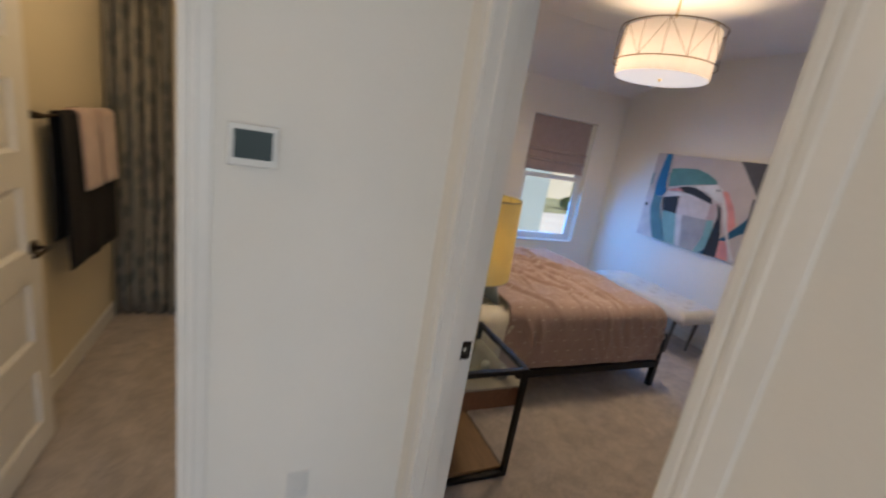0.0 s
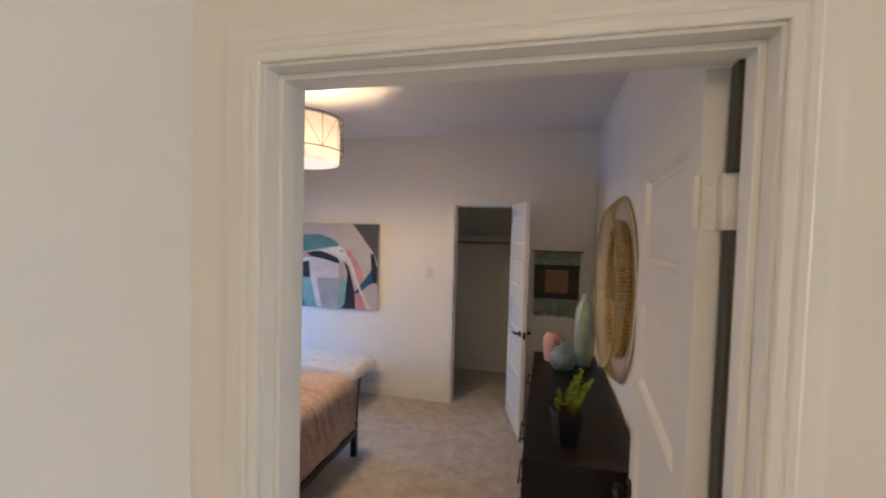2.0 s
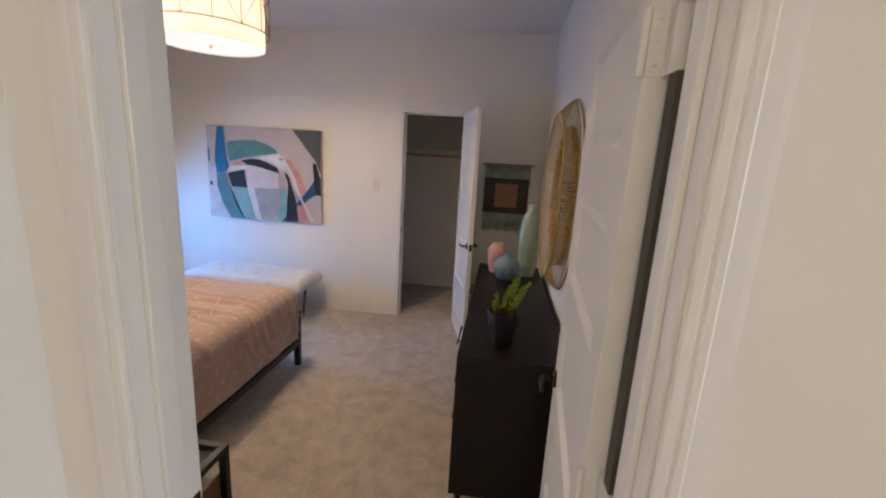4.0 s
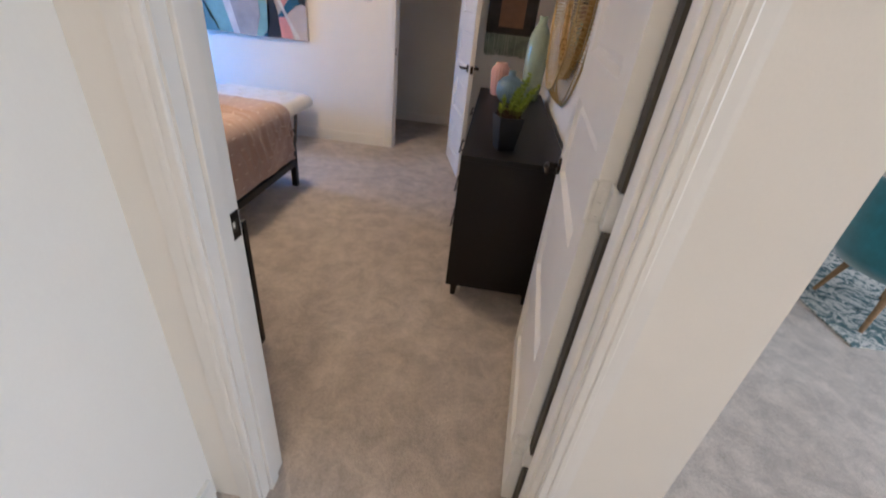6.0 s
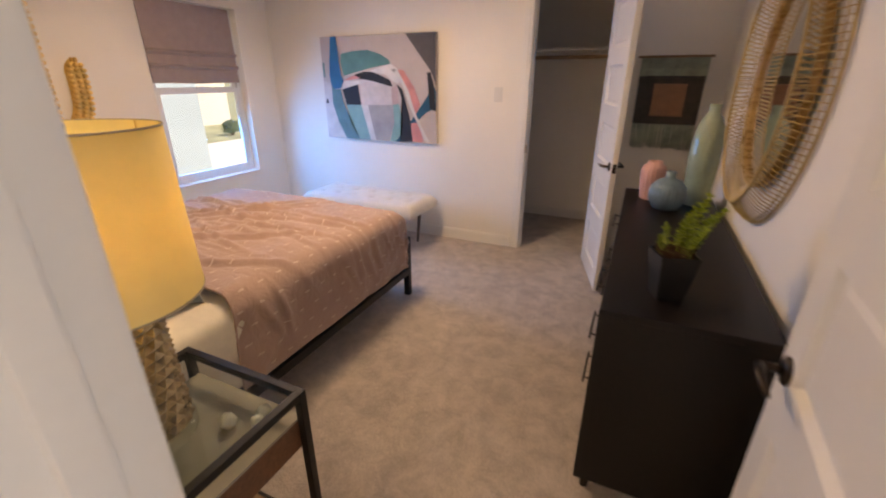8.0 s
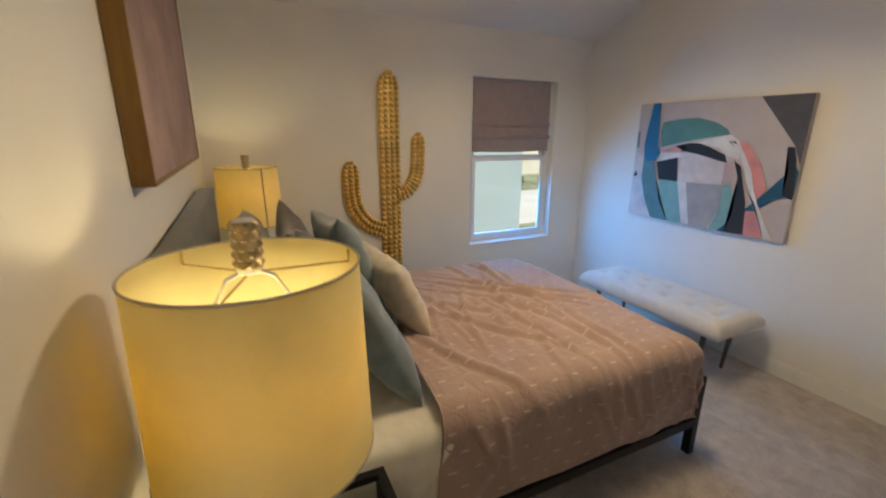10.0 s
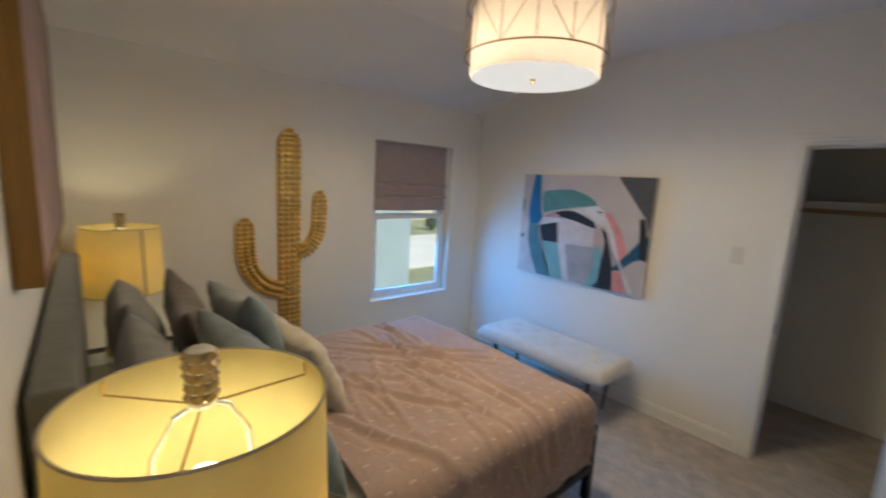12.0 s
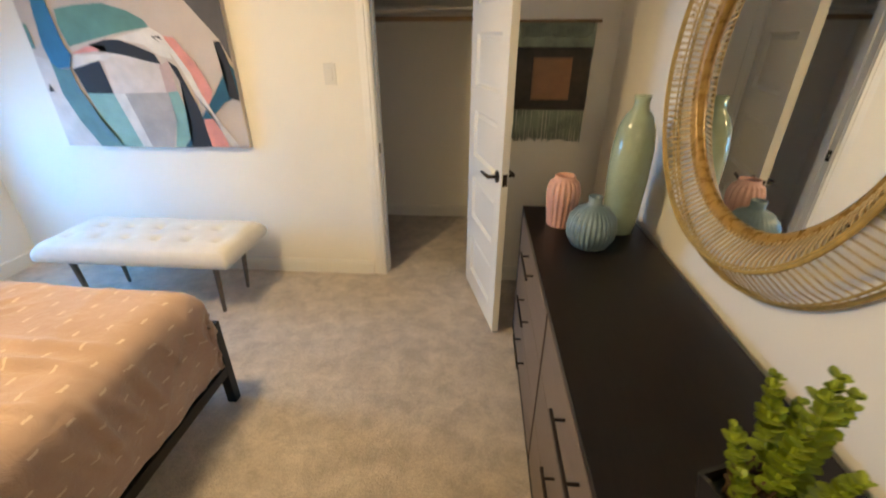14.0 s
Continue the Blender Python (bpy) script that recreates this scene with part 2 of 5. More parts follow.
SHEET = cloth("cream_sheet", (0.80, 0.75, 0.64))
BLUEGREY = cloth("blue_grey_velvet", (0.17, 0.215, 0.225), 240.0, 0.25, 0.7)
GREY = cloth("grey_linen", (0.27, 0.27, 0.26), 260.0, 0.2, 0.4)
TAUPEPIL = cloth("taupe_velvet", (0.15, 0.115, 0.09), 260.0, 0.2, 0.5)
BEIGE = cloth("beige_boucle", (0.62, 0.53, 0.40), 130.0, 0.2, 0.4)
HEADCLOTH = cloth("charcoal_upholstery", (0.17, 0.165, 0.15), 240.0, 0.25, 0.3)
TANTRIM = cloth("tan_trim_tape", (0.44, 0.37, 0.27), 300.0, 0.08, 0.1)
LINEN = cloth("grey_tray_linen", (0.34, 0.31, 0.26), 260.0, 0.1, 0.1)
BENCHCLOTH = cloth("white_bench_fabric", (0.74, 0.71, 0.67), 260.0, 0.06, 0.3)
BLIND = cloth("mauve_blind_fabric", (0.42, 0.335, 0.325), 300.0, 0.08, 0.2, 0.12)
SHADE = glow_cloth("linen_lampshade", (0.84, 0.76, 0.44), 0.10, (1.0, 0.68, 0.05), 0.27, (0.92, 0.66, 0.11))
DRUM = glow_cloth("pendant_fabric", (0.86, 0.82, 0.80), 0.05, (1.0, 0.90, 0.80), 0.46)
DIFF, _n, _l, _b = mat("pendant_diffuser")
_b.inputs["Base Color"].default_value, _b.inputs["Roughness"].default_value = (0.9, 0.88, 0.84, 1), 0.5
_b.inputs["Emission Color"].default_value, _b.inputs["Emission Strength"].default_value = (1.0, 0.96, 0.92, 1), 0.75
BULB, _n, _l, _b = mat("bulb_glow")
_b.inputs["Emission Color"].default_value, _b.inputs["Emission Strength"].default_value = (1.0, 0.9, 0.7, 1), 6.0
CERAMIC = surface("bronze_glazed_ceramic", (0.38, 0.285, 0.155), 0.30, 0.45, 0.5, 25.0, 70.0, 0.2, 0.002)
ACRYLIC = glass("clear_acrylic", (0.9, 0.92, 0.9), 0.05)
PINKV = surface("pink_matte_ceramic", (0.70, 0.39, 0.33), 0.55, 0, 0.10, 14.0, 120.0, 0.15, 0.001)
BLUEV = surface("blue_grey_glaze", (0.16, 0.25, 0.30), 0.30, 0, 0.25, 18.0, 90.0, 0.15, 0.001, coat=0.3)
GREENV = surface("celadon_glaze", (0.33, 0.41, 0.30), 0.14, 0, 0.12, 7.0, 80.0, 0.05, 0.001, coat=0.6)
POT = surface("black_pot", (0.012, 0.012, 0.013), 0.35, 0, 0.2, 20.0, 120.0, 0.1, 0.001)
LEAF = surface("succulent_leaf", (0.33, 0.43, 0.05), 0.45, 0, 0.35, 30.0, 160.0, 0.2, 0.001, spread=0.3)
SOIL = surface("brown_moss", (0.10, 0.055, 0.025), 0.95, 0, 0.4, 40.0, 200.0, 0.8, 0.004)
VENTGREY = surface("vent_grey_paint", (0.22, 0.21, 0.19), 0.6, 0, 0.1, 20.0, 90.0, 0.1, 0.0005)
PLASTIC = surface("white_plastic", (0.70, 0.69, 0.66), 0.35, 0, 0.03, 10.0, 90.0, 0.05, 0.0005)
SCREEN = surface("teal_lcd", (0.012, 0.035, 0.036), 0.5, 0, 0.1, 10.0, 90.0, 0.02, 0.0002)
# near-black for gaps and holes, their shade put into the colour
SHADOWGAP = surface("gap_shade", (0.06, 0.050, 0.036), 0.8, 0, 0.1, 20.0, 120.0, 0.1, 0.0005)
SHELL = surface("pale_shell", (0.78, 0.75, 0.64), 0.4, 0, 0.25, 30.0, 120.0, 0.3, 0.002)
NAVY = cloth("navy_towel", (0.004, 0.005, 0.009), 150.0, 0.3, 0.0)
BLUSH = cloth("blush_towel", (0.55, 0.38, 0.31), 150.0, 0.15, 0.5)
TEAL = cloth("teal_velvet", (0.005, 0.16, 0.20), 220.0, 0.2, 0.6)


# ---- mesh helpers ----
def thing(name, label, category, at=(0, 0, 0), turn=0, group="", kind=""):
    ob = new(name)
    ob.empty_display_size = 0.1
    ob.matrix_basis = pose(*at, 0, 0, turn)
    return tagged(ob, label, category, group, kind)


def part(name, bm, material, parent=None, label="", smooth=False):
    me = bpy.data.meshes.new(name)
    bmesh.ops.recalc_face_normals(bm, faces=bm.faces)
    bm.to_mesh(me)
    bm.free()
    for p in me.polygons:
        p.use_smooth = smooth
    me.materials.append(material)
    ob = new(name, me)
    if parent:
        ob.parent = parent
    if label:
        ob["label"] = label
    return ob


def share(name, ob, m, parent):
    """Another object on the same mesh, under parent, at the local pose m."""
    o = new(name, ob.data)
    o.parent = parent
    o.matrix_basis = m
    return o


def box(lo, hi, bevel=0.0, bm=None, seg=2):
    b = bmesh.new()
    bmesh.ops.create_cube(b, size=1.0)
    lo, hi = Vector(lo), Vector(hi)
    for v in b.verts:
        v.co = Vector([lo[i] + (v.co[i] + 0.5) * (hi[i] - lo[i]) for i in range(3)])
    if bevel:
        bmesh.ops.bevel(b, geom=list(b.edges), offset=bevel, segments=seg, affect="EDGES", profile=0.5)
    if bm is None:
        return b
    me = bpy.data.meshes.new("t")
    b.to_mesh(me)
    b.free()
    bm.from_mesh(me)
    bpy.data.meshes.remove(me)
    return bm


def boxes(*pairs, bevel=0.0):
    bm = bmesh.new()
    for lo, hi in pairs:
        box(lo, hi, bevel, bm)
    return bm


def grid_mesh(bm, pts, close_u=False, close_v=False):
    """Faces over a table of points pts[i][j]."""
    vs = [[bm.verts.new(p) for p in row] for row in pts]
    nu, nv = len(vs), len(vs[0])
    for i in range(nu if close_u else nu - 1):
        for j in range(nv if close_v else nv - 1):
            bm.faces.new((vs[i][j], vs[(i + 1) % nu][j], vs[(i + 1) % nu][(j + 1) % nv], vs[i][(j + 1) % nv]))
    return vs


def lathe(profile, seg=32, at=(0, 0, 0), ribs=0, rib_depth=0.0, rib_from=0.0, rib_to=9.0, bm=None, caps=True):
    bm = bm or bmesh.new()
    rows = []
    for r, z in profile:
        row = []
        for k in range(seg):
            a = 2 * math.pi * k / seg
            rr = r * (1 + rib_depth * (math.cos(ribs * a) - 1)) if ribs and rib_from <= z <= rib_to else r
            row.append((at[0] + rr * math.cos(a), at[1] + rr * math.sin(a), at[2] + z))
        rows.append(row)
    vs = grid_mesh(bm, rows, close_v=True)
    if caps:
        for row in (vs[0], vs[-1]):
            bm.faces.new(row)
    return bm


def tube(points, radius, seg=8, bm=None, closed=False):
    """A round bar along points; radius is a number or one per point."""
    bm = bm or bmesh.new()
    pts = [Vector(p) for p in points]
    rows = []
    n = len(pts)
    for i, p in enumerate(pts):
        a, b = (pts[i - 1], pts[(i + 1) % n]) if closed else (pts[max(0, i - 1)], pts[min(n - 1, i + 1)])
        d = (b - a).normalized()
        side = d.cross(Vector((0, 0, 1)) if abs(d.z) < 0.9 else Vector((1, 0, 0))).normalized()
        up = side.cross(d)
        r = radius[i] if isinstance(radius, (list, tuple)) else radius
        rows.append([p + r * (math.cos(t) * side + math.sin(t) * up) for t in (2 * math.pi * k / seg for k in range(seg))])
    vs = grid_mesh(bm, rows, close_u=closed, close_v=True)
    if not closed:
        bm.faces.new(vs[0])
        bm.faces.new(vs[-1])
    return bm


def cushion(w, h, d, bm=None, pinch=0.06, seed=0, n=34, wrinkle=0.006):
    """A stuffed pillow lying in xz, w wide, h high, d thick, with pointed corners and creases."""
    bm = bm or bmesh.new()
    for side in (1, -1):
        rows = []
        for i in range(n + 1):
            row = []
            for j in range(n + 1):
                u, v = 2 * i / n - 1, 2 * j / n - 1
                bulge = max(0.0, (1 - u ** 4)) ** 0.55 * max(0.0, (1 - v ** 4)) ** 0.55
                x = u * w / 2 * (1 - pinch * (1 - v * v))
                z = v * h / 2 * (1 - pinch * (1 - u * u))
                q = noise.noise(Vector((u * 2.6 + seed * 3.1, v * 2.6, side * 1.7)))
                q2 = noise.noise(Vector((u * 7 + seed, v * 5, side)))
                # creases running in from the corners
                fan = max(0.0, 1 - abs(noise.noise(Vector((math.atan2(v, u) * 3.2 + seed, (u * u + v * v) * 0.5, side * 2.3)))) * 4.5) ** 2 * min(1.0, u * u + v * v)
                row.append((x, side * (bulge * d / 2 + (q * 2.2 + q2 + 1.6 * fan) * wrinkle * bulge), z))
            rows.append(row)
        grid_mesh(bm, rows)
    bmesh.ops.remove_doubles(bm, verts=bm.verts, dist=0.0008)
    return bm


# ---- setting ----
CEIL_Z, Y0, Y1, XW, XE, XH = 2.74, 0.125, 3.50, -4.20, -0.15, -1.235


def setting(name, bm, material, label, category):
    return tagged(part(name, bm, material), label, category, kind="structure")


setting("floor", box((-4.4, -3.6, -0.12), (4.2, 5.0, 0)), CARPET, "light taupe cut-pile carpet covering the whole floor", "floor")

WY0, WY1, WZ0, WZ1 = 2.205, 3.115, 0.565, 2.04
setting("wall_west", boxes(((XW - 0.14, 0, 0), (XW, WY0, 2.9)), ((XW - 0.14, WY1, 0), (XW, 4.8, 2.9)),
                           ((XW - 0.14, WY0, 0), (XW, WY1, WZ0)), ((XW - 0.14, WY0, WZ1), (XW, WY1, 2.9))), WALL, "off-white painted wall with a window", "wall")
CX0, CX1, DH = -1.50, -0.925, 2.03
setting("wall_north", boxes(((XW, Y1, 0), (CX0 - 0.02, Y1 + 0.115, 2.9)), ((CX1 + 0.02, Y1, 0), (XE, Y1 + 0.115, 2.9)),
                            ((CX0 - 0.02, Y1, DH + 0.02), (CX1 + 0.02, Y1 + 0.115, 2.9))), WALL, "off-white painted wall with a closet opening", "wall")
JX0, JX1 = -1.080, -0.300
setting("wall_south", boxes(((XW, 0, 0), (JX0 - 0.02, Y0, 2.9)), ((JX1 + 0.02, 0, 0), (0.0, Y0, 2.9)),
                            ((JX0 - 0.02, 0, DH + 0.02), (JX1 + 0.02, Y0, 2.9))), WALL, "off-white painted wall with the bedroom doorway", "wall")
setting("wall_east", box((XE, Y0, 0), (0.0, 4.8, 2.9)), WALL, "off-white painted wall ending in an outside corner", "wall")
BY0, BY1 = -1.46, -0.735
setting("wall_hall", boxes(((XH - 0.115, BY1 + 0.02, 0), (XH, 0, 2.9)), ((XH - 0.115, -3.5, 0), (XH, BY0 - 0.02, 2.9)),
                           ((XH - 0.115, BY0 - 0.02, DH + 0.02), (XH, BY1 + 0.02, 2.9))), WALL, "off-white painted hall wall with a thermostat", "wall")
setting("wall_bathroom", boxes(((-3.60, -1.61, 0), (XH - 0.115, -1.49, 2.9)), ((-3.72, -1.61, 0), (-3.60, 0, 2.9)), ((-3.60, -0.012, 0), (XH - 0.115, -0.002, 2.9))), BATH, "warm cream painted bathroom wall", "wall")
setting("wall_closet", boxes(((-2.2, 4.64, 0), (XE, 4.76, 2.9)), ((-2.32, Y1 + 0.115, 0), (-2.2, 4.76, 2.9))), WALL, "off-white painted closet wall", "wall")
LY0, LY1, LZ0, LZ1 = -2.2, 1.4, 0.5, 2.4
setting("wall_loft", boxes(((4.0, -3.5, 0), (4.14, LY0, 2.9)), ((4.0, LY1, 0), (4.14, 4.9, 2.9)), ((4.0, LY0, 0), (4.14, LY1, LZ0)), ((4.0, LY0, LZ1), (4.14, LY1, 2.9)),
                           ((0.0, 4.78, 0), (4.0, 4.9, 2.9)), ((XH - 0.115, -3.62, 0), (4.14, -3.5, 2.9))), WALL, "off-white painted wall of the open loft", "wall")
bm = boxes(((-4.4, -3.6, CEIL_Z), (4.2, 0.02, 2.84)), ((-3.30, 0.02, CEIL_Z), (4.2, 4.9, 2.84)))
sl = [bm.verts.new(p) for p in ((-3.30, 0.02, CEIL_Z), (-3.30, 4.9, CEIL_Z), (XW - 0.1, 4.9, 2.385), (XW - 0.1, 0.02, 2.385), (-3.30, 0.02, 2.84), (-3.30, 4.9, 2.84), (XW - 0.1, 4.9, 2.84), (XW - 0.1, 0.02, 2.84))]
for f in ((0, 1, 2, 3), (4, 5, 6, 7), (0, 3, 7, 4), (1, 2, 6, 5), (2, 3, 7, 6)):
    bm.faces.new([sl[i] for i in f])
setting("ceiling", bm, CEIL, "off-white painted ceiling sloping down at the window wall", "ceiling")


def baseboard(*runs):
    bm = bmesh.new()
    for lo, hi in runs:
        box((*lo, 0.0), (*hi, 0.088), 0, bm)
        thin = 0.004
        a, b = list(lo), list(hi)
        for k in (0, 1):
            if hi[k] - lo[k] < 0.03:
                a[k], b[k] = a[k] + thin * (lo[k] > -4 and k == 1 and lo[1] > 3), b[k]
        box((*a, 0.088), (*b, 0.104), 0.002, bm)
    return bm


setting("baseboard", baseboard(((XW, Y1 - 0.014), (CX0 - 0.092, Y1)), ((CX1 + 0.092, Y1 - 0.014), (XE, Y1)), ((XW, Y0), (XW + 0.014, Y1 - 0.014)),
                               ((XE - 0.014, Y0), (XE, Y1 - 0.014)), ((XW + 0.014, Y0), (JX0 - 0.092, Y0 + 0.014)), ((XH, BY1 + 0.09), (XH + 0.014, -0.018)),
                               ((-3.6, -1.49), (XH - 0.115, -1.476)), ((-2.2, 4.626), (XE, 4.64))), TRIM, "white painted wooden baseboard along the walls", "baseboard")


def casing(axis, at, lo, hi, side, name, label, w=0.070, top=DH):
    """Moulded trim round an opening lo..hi along axis, on the face at; side is the way it stands out."""
    prof = [(0.0, 0.0), (0.0, 0.0075), (0.003, 0.0095), (0.015, 0.0095), (0.018, 0.0070), (0.021, 0.0070), (0.024, 0.0095), (0.034, 0.0095), (0.037, 0.0075), (w - 0.012, 0.0060), (w - 0.001, 0.0045), (w, 0.0020), (w, 0.0)]
    rows_ = []
    for off, th_ in prof:
        a, b, z, d = lo - 0.006 - off, hi + 0.006 + off, top + 0.006 + off, at + side * (th_ + 0.0004)
        rows_.append([((u, d, v_) if axis == "x" else (d, u, v_)) for u, v_ in ((a, 0.0), (a, z), (b, z), (b, 0.0))])
    bm = bmesh.new()
    grid_mesh(bm, rows_)
    return setting(name, bm, TRIM, label, "door trim")


def jamb(axis, lo, hi, p, q, stop_at, name, label, top=DH):
    bm = bmesh.new()
    for a, b in ((lo - 0.02, lo), (hi, hi + 0.02)):
        box((a, p, 0) if axis == "x" else (p, a, 0), (b, q, top) if axis == "x" else (q, b, top), 0, bm)
    box((lo - 0.02, p, top) if axis == "x" else (p, lo - 0.02, top), (hi + 0.02, q, top + 0.02) if axis == "x" else (q, hi + 0.02, top + 0.02), 0, bm)
    s0, s1 = stop_at
    for a, b in ((lo, lo + 0.011), (hi - 0.011, hi)):
        box((a, s0, 0) if axis == "x" else (s0, a, 0), (b, s1, top) if axis == "x" else (s1, b, top), 0.002, bm)
    box((lo + 0.011, s0, top - 0.011) if axis == "x" else (s0, lo + 0.011, top - 0.011), (hi - 0.011, s1, top) if axis == "x" else (s1, hi - 0.011, top), 0.002, bm)
    return setting(name, bm, TRIM, label, "door frame")


casing("x", 0.0, JX0, JX1, -1, "trim_bedroom_hall_side", "white stepped casing round the bedroom doorway")
casing("x", Y0, JX0, JX1, 1, "trim_bedroom_room_side", "white stepped casing round the bedroom doorway")
jamb("x", JX0, JX1, 0.0, Y0, (0.035, 0.078), "trim_bedroom_jamb", "white painted wooden door jamb with stop")
casing("x", Y1, CX0, CX1, -1, "trim_closet", "white casing round the closet opening")
jamb("x", CX0, CX1, Y1, Y1 + 0.115, (Y1 + 0.045, Y1 + 0.085), "trim_closet_jamb", "white painted closet door jamb with stop")
casing("y", XH, BY0, BY1, 1, "trim_bathroom", "white casing round the bathroom doorway")
jamb("y", BY0, BY1, XH - 0.115, XH, (XH - 0.08, XH - 0.04), "trim_bathroom_jamb", "white painted bathroom door jamb with stop")


# ---- doors ----
def lever(parent, at, side, toward, label="dark bronze lever handle"):
    """A lever with a round rose on the face at, standing out along y by side, pointing along x by toward."""
    h = part("lever_handle", lathe([(0.030, 0), (0.030, 0.006), (0.024, 0.010)], 20), BRONZE, parent, label, True)
    h.matrix_basis = pose(*at, -90 * side, 0, 0)
    bm = tube([(0, 0, 0.008), (0, 0, 0.045)], 0.009, 10)
    tube([(0, 0, 0.045), (toward * 0.03, 0, 0.050), (toward * 0.11, 0.004 * toward, 0.050)], [0.010, 0.009, 0.007], 10, bm)
    part("lever", bm, BRONZE, h, "", True)


def panel_door(name, label, w, at, turn, handed, h=2.015, th=0.035, levers=True):
    """A five-panel door, hinged at its origin, leaf along +x; its faces look along -y and +y."""
    d = thing(name, label, "door", at, turn, kind="structure")
    n, rail, stile, ph = 5, 0.1275, 0.105, 0.255
    bm = boxes(((0, -th / 2, 0), (stile, th / 2, h)), ((w - stile, -th / 2, 0), (w, th / 2, h)))
    z = 0.0
    spans = []
    for k in range(n + 1):
        r = rail if k < n else h - z
        box((stile, -th / 2, z), (w - stile, th / 2, z + r), 0, bm)
        z += r
        if k < n:
            spans.append((z, z + ph))
            z += ph
    part("stiles_and_rails", bm, TRIM, d)
    for z0, z1 in spans:
        bm = bmesh.new()
        for s in (-1, 1):
            rows = []
            for inset, y in ((0, th / 2), (0.001, th / 2 - 0.001), (0.013, th / 2 - 0.0150), (0.022, th / 2 - 0.0150), (0.034, th / 2 - 0.010)):
                rows.append([(stile + inset, s * y, z0 + inset), (w - stile - inset, s * y, z0 + inset), (w - stile - inset, s * y, z1 - inset), (stile + inset, s * y, z1 - inset)])
            vs = grid_mesh(bm, rows, close_v=True)
            bm.faces.new(vs[-1])
        part("panel", bm, TRIM, d)
    if levers:
        for s in (-1, 1):
            lever(d, (w - 0.06, s * th / 2, 0.90), s, -1)
        part("latch_plate", box((w - 0.0005, -0.012, 0.865), (w + 0.0015, 0.012, 0.925), 0.0005), BRONZE, d, "dark bronze latch plate")
    return d


def hinge_leaves(parent, zs, x, th):
    for z in zs:
        bm = box((x - 0.003, -th / 2 + 0.002, z), (x - 0.0005, th / 2 - 0.002, z + 0.09), 0.0008)
        tube([(x - 0.004, th / 2 + 0.004, z), (x - 0.004, th / 2 + 0.004, z + 0.09)], 0.006, 10, bm)
        for k in (0.015, 0.045, 0.075):
            lathe([(0.004, 0), (0.003, 0.001)], 8, (x - 0.003, 0.004, z + k), bm=bm)
        box((x - 0.036, -0.029, z), (x - 0.0035, -0.007, z + 0.09), 0.001, bm)
        part("hinge", bm, NICKEL, parent, "paint-splashed steel hinge")


# bedroom door, open against the dresser wall
bed_door = panel_door("door_1", "open white five-panel bedroom door with bronze lever", 0.755, (-0.3265, 0.138, 0.014), 85.5, 1)
hinge_leaves(bed_door, (0.24, 1.02, 1.75), 0.0, 0.035)
# dark strips painted as the shade in the hinge gap, broken at the hinges
part("gap_shade", boxes(*[((-0.318, 0.0785, a), (-0.301, 0.108, b)) for a, b in ((0.0, 0.254), (0.344, 1.034), (1.124, 1.764), (1.854, 2.02))]), SHADOWGAP, None).name = "trim_hinge_gap"
tagged(bpy.data.objects["trim_hinge_gap"], "dark strip standing in for the shade in the hinge gap", "door trim", kind="structure")
plate = thing("strike_plate", "dark bronze strike plate set in the door jamb", "strike plate", (JX0, 0.104, 0.922))
part("plate", boxes(((0.0, -0.016, -0.032), (0.002, 0.016, -0.014)), ((0.0, -0.016, 0.014), (0.002, 0.016, 0.032)), ((0.0, -0.016, -0.014), (0.002, -0.010, 0.014)), ((0.0, 0.008, -0.014), (0.002, 0.016, 0.014))), BRONZE, plate)
# the hole's shade is a dark sheet; the jamb is not cut
part("latch_hole", box((0.0002, -0.010, -0.014), (0.0008, 0.008, 0.014)), SHADOWGAP, plate, "dark sheet painted as the shaded latch hole")
part("latch_lip", box((0.0009, -0.009, -0.004), (0.0016, -0.001, 0.010), 0.0003), SHELL, plate, "bare pale notch")
plate2 = copy_thing(plate, pose(CX0, Y1 + 0.03, 0.90))

closet_door = panel_door("door_2", "open white five-panel closet door with bronze levers", 0.634, (-0.918, 3.486, 0.014), -74.6, 1)
bath_door = panel_door("door_3", "open white five-panel bathroom door with bronze lever", 0.715, (-1.375, -1.375, 0.014), 180, 1)


# ---- window ----
win = thing("window_1", "white vinyl single-hung window, lower sash in daylight", "window", (XW, 0, 0), kind="structure")
x0, x1 = -0.125, -0.075
part("window_frame", boxes(((x0, WY0, WZ0), (x1, WY0 + 0.045, WZ1)), ((x0, WY1 - 0.045, WZ0), (x1, WY1, WZ1)), ((x0, WY0 + 0.045, WZ0), (x1, WY1 - 0.045, WZ0 + 0.045)),
                           ((x0, WY0 + 0.045, WZ1 - 0.045), (x1, WY1 - 0.045, WZ1)), bevel=0.003), VINYL, win)
for z0, z1, dx in ((WZ0 + 0.045, 1.37, 0.012), (1.335, WZ1 - 0.045, -0.018)):
    a, b = WY0 + 0.045, WY1 - 0.045
    sash = part("sash", boxes(((x0 + 0.02 + dx, a, z0), (x1 - 0.005 + dx, a + 0.04, z1)), ((x0 + 0.02 + dx, b - 0.04, z0), (x1 - 0.005 + dx, b, z1)),
                              ((x0 + 0.02 + dx, a + 0.04, z0), (x1 - 0.005 + dx, b - 0.04, z0 + 0.045)), ((x0 + 0.02 + dx, a + 0.04, z1 - 0.04), (x1 - 0.005 + dx, b - 0.04, z1)), bevel=0.003), VINYL, win)
    pane = part("pane", box((x0 + 0.035 + dx, a + 0.04, z0 + 0.045), (x0 + 0.039 + dx, b - 0.04, z1 - 0.04)), PANE, sash)
    pane.visible_shadow = False
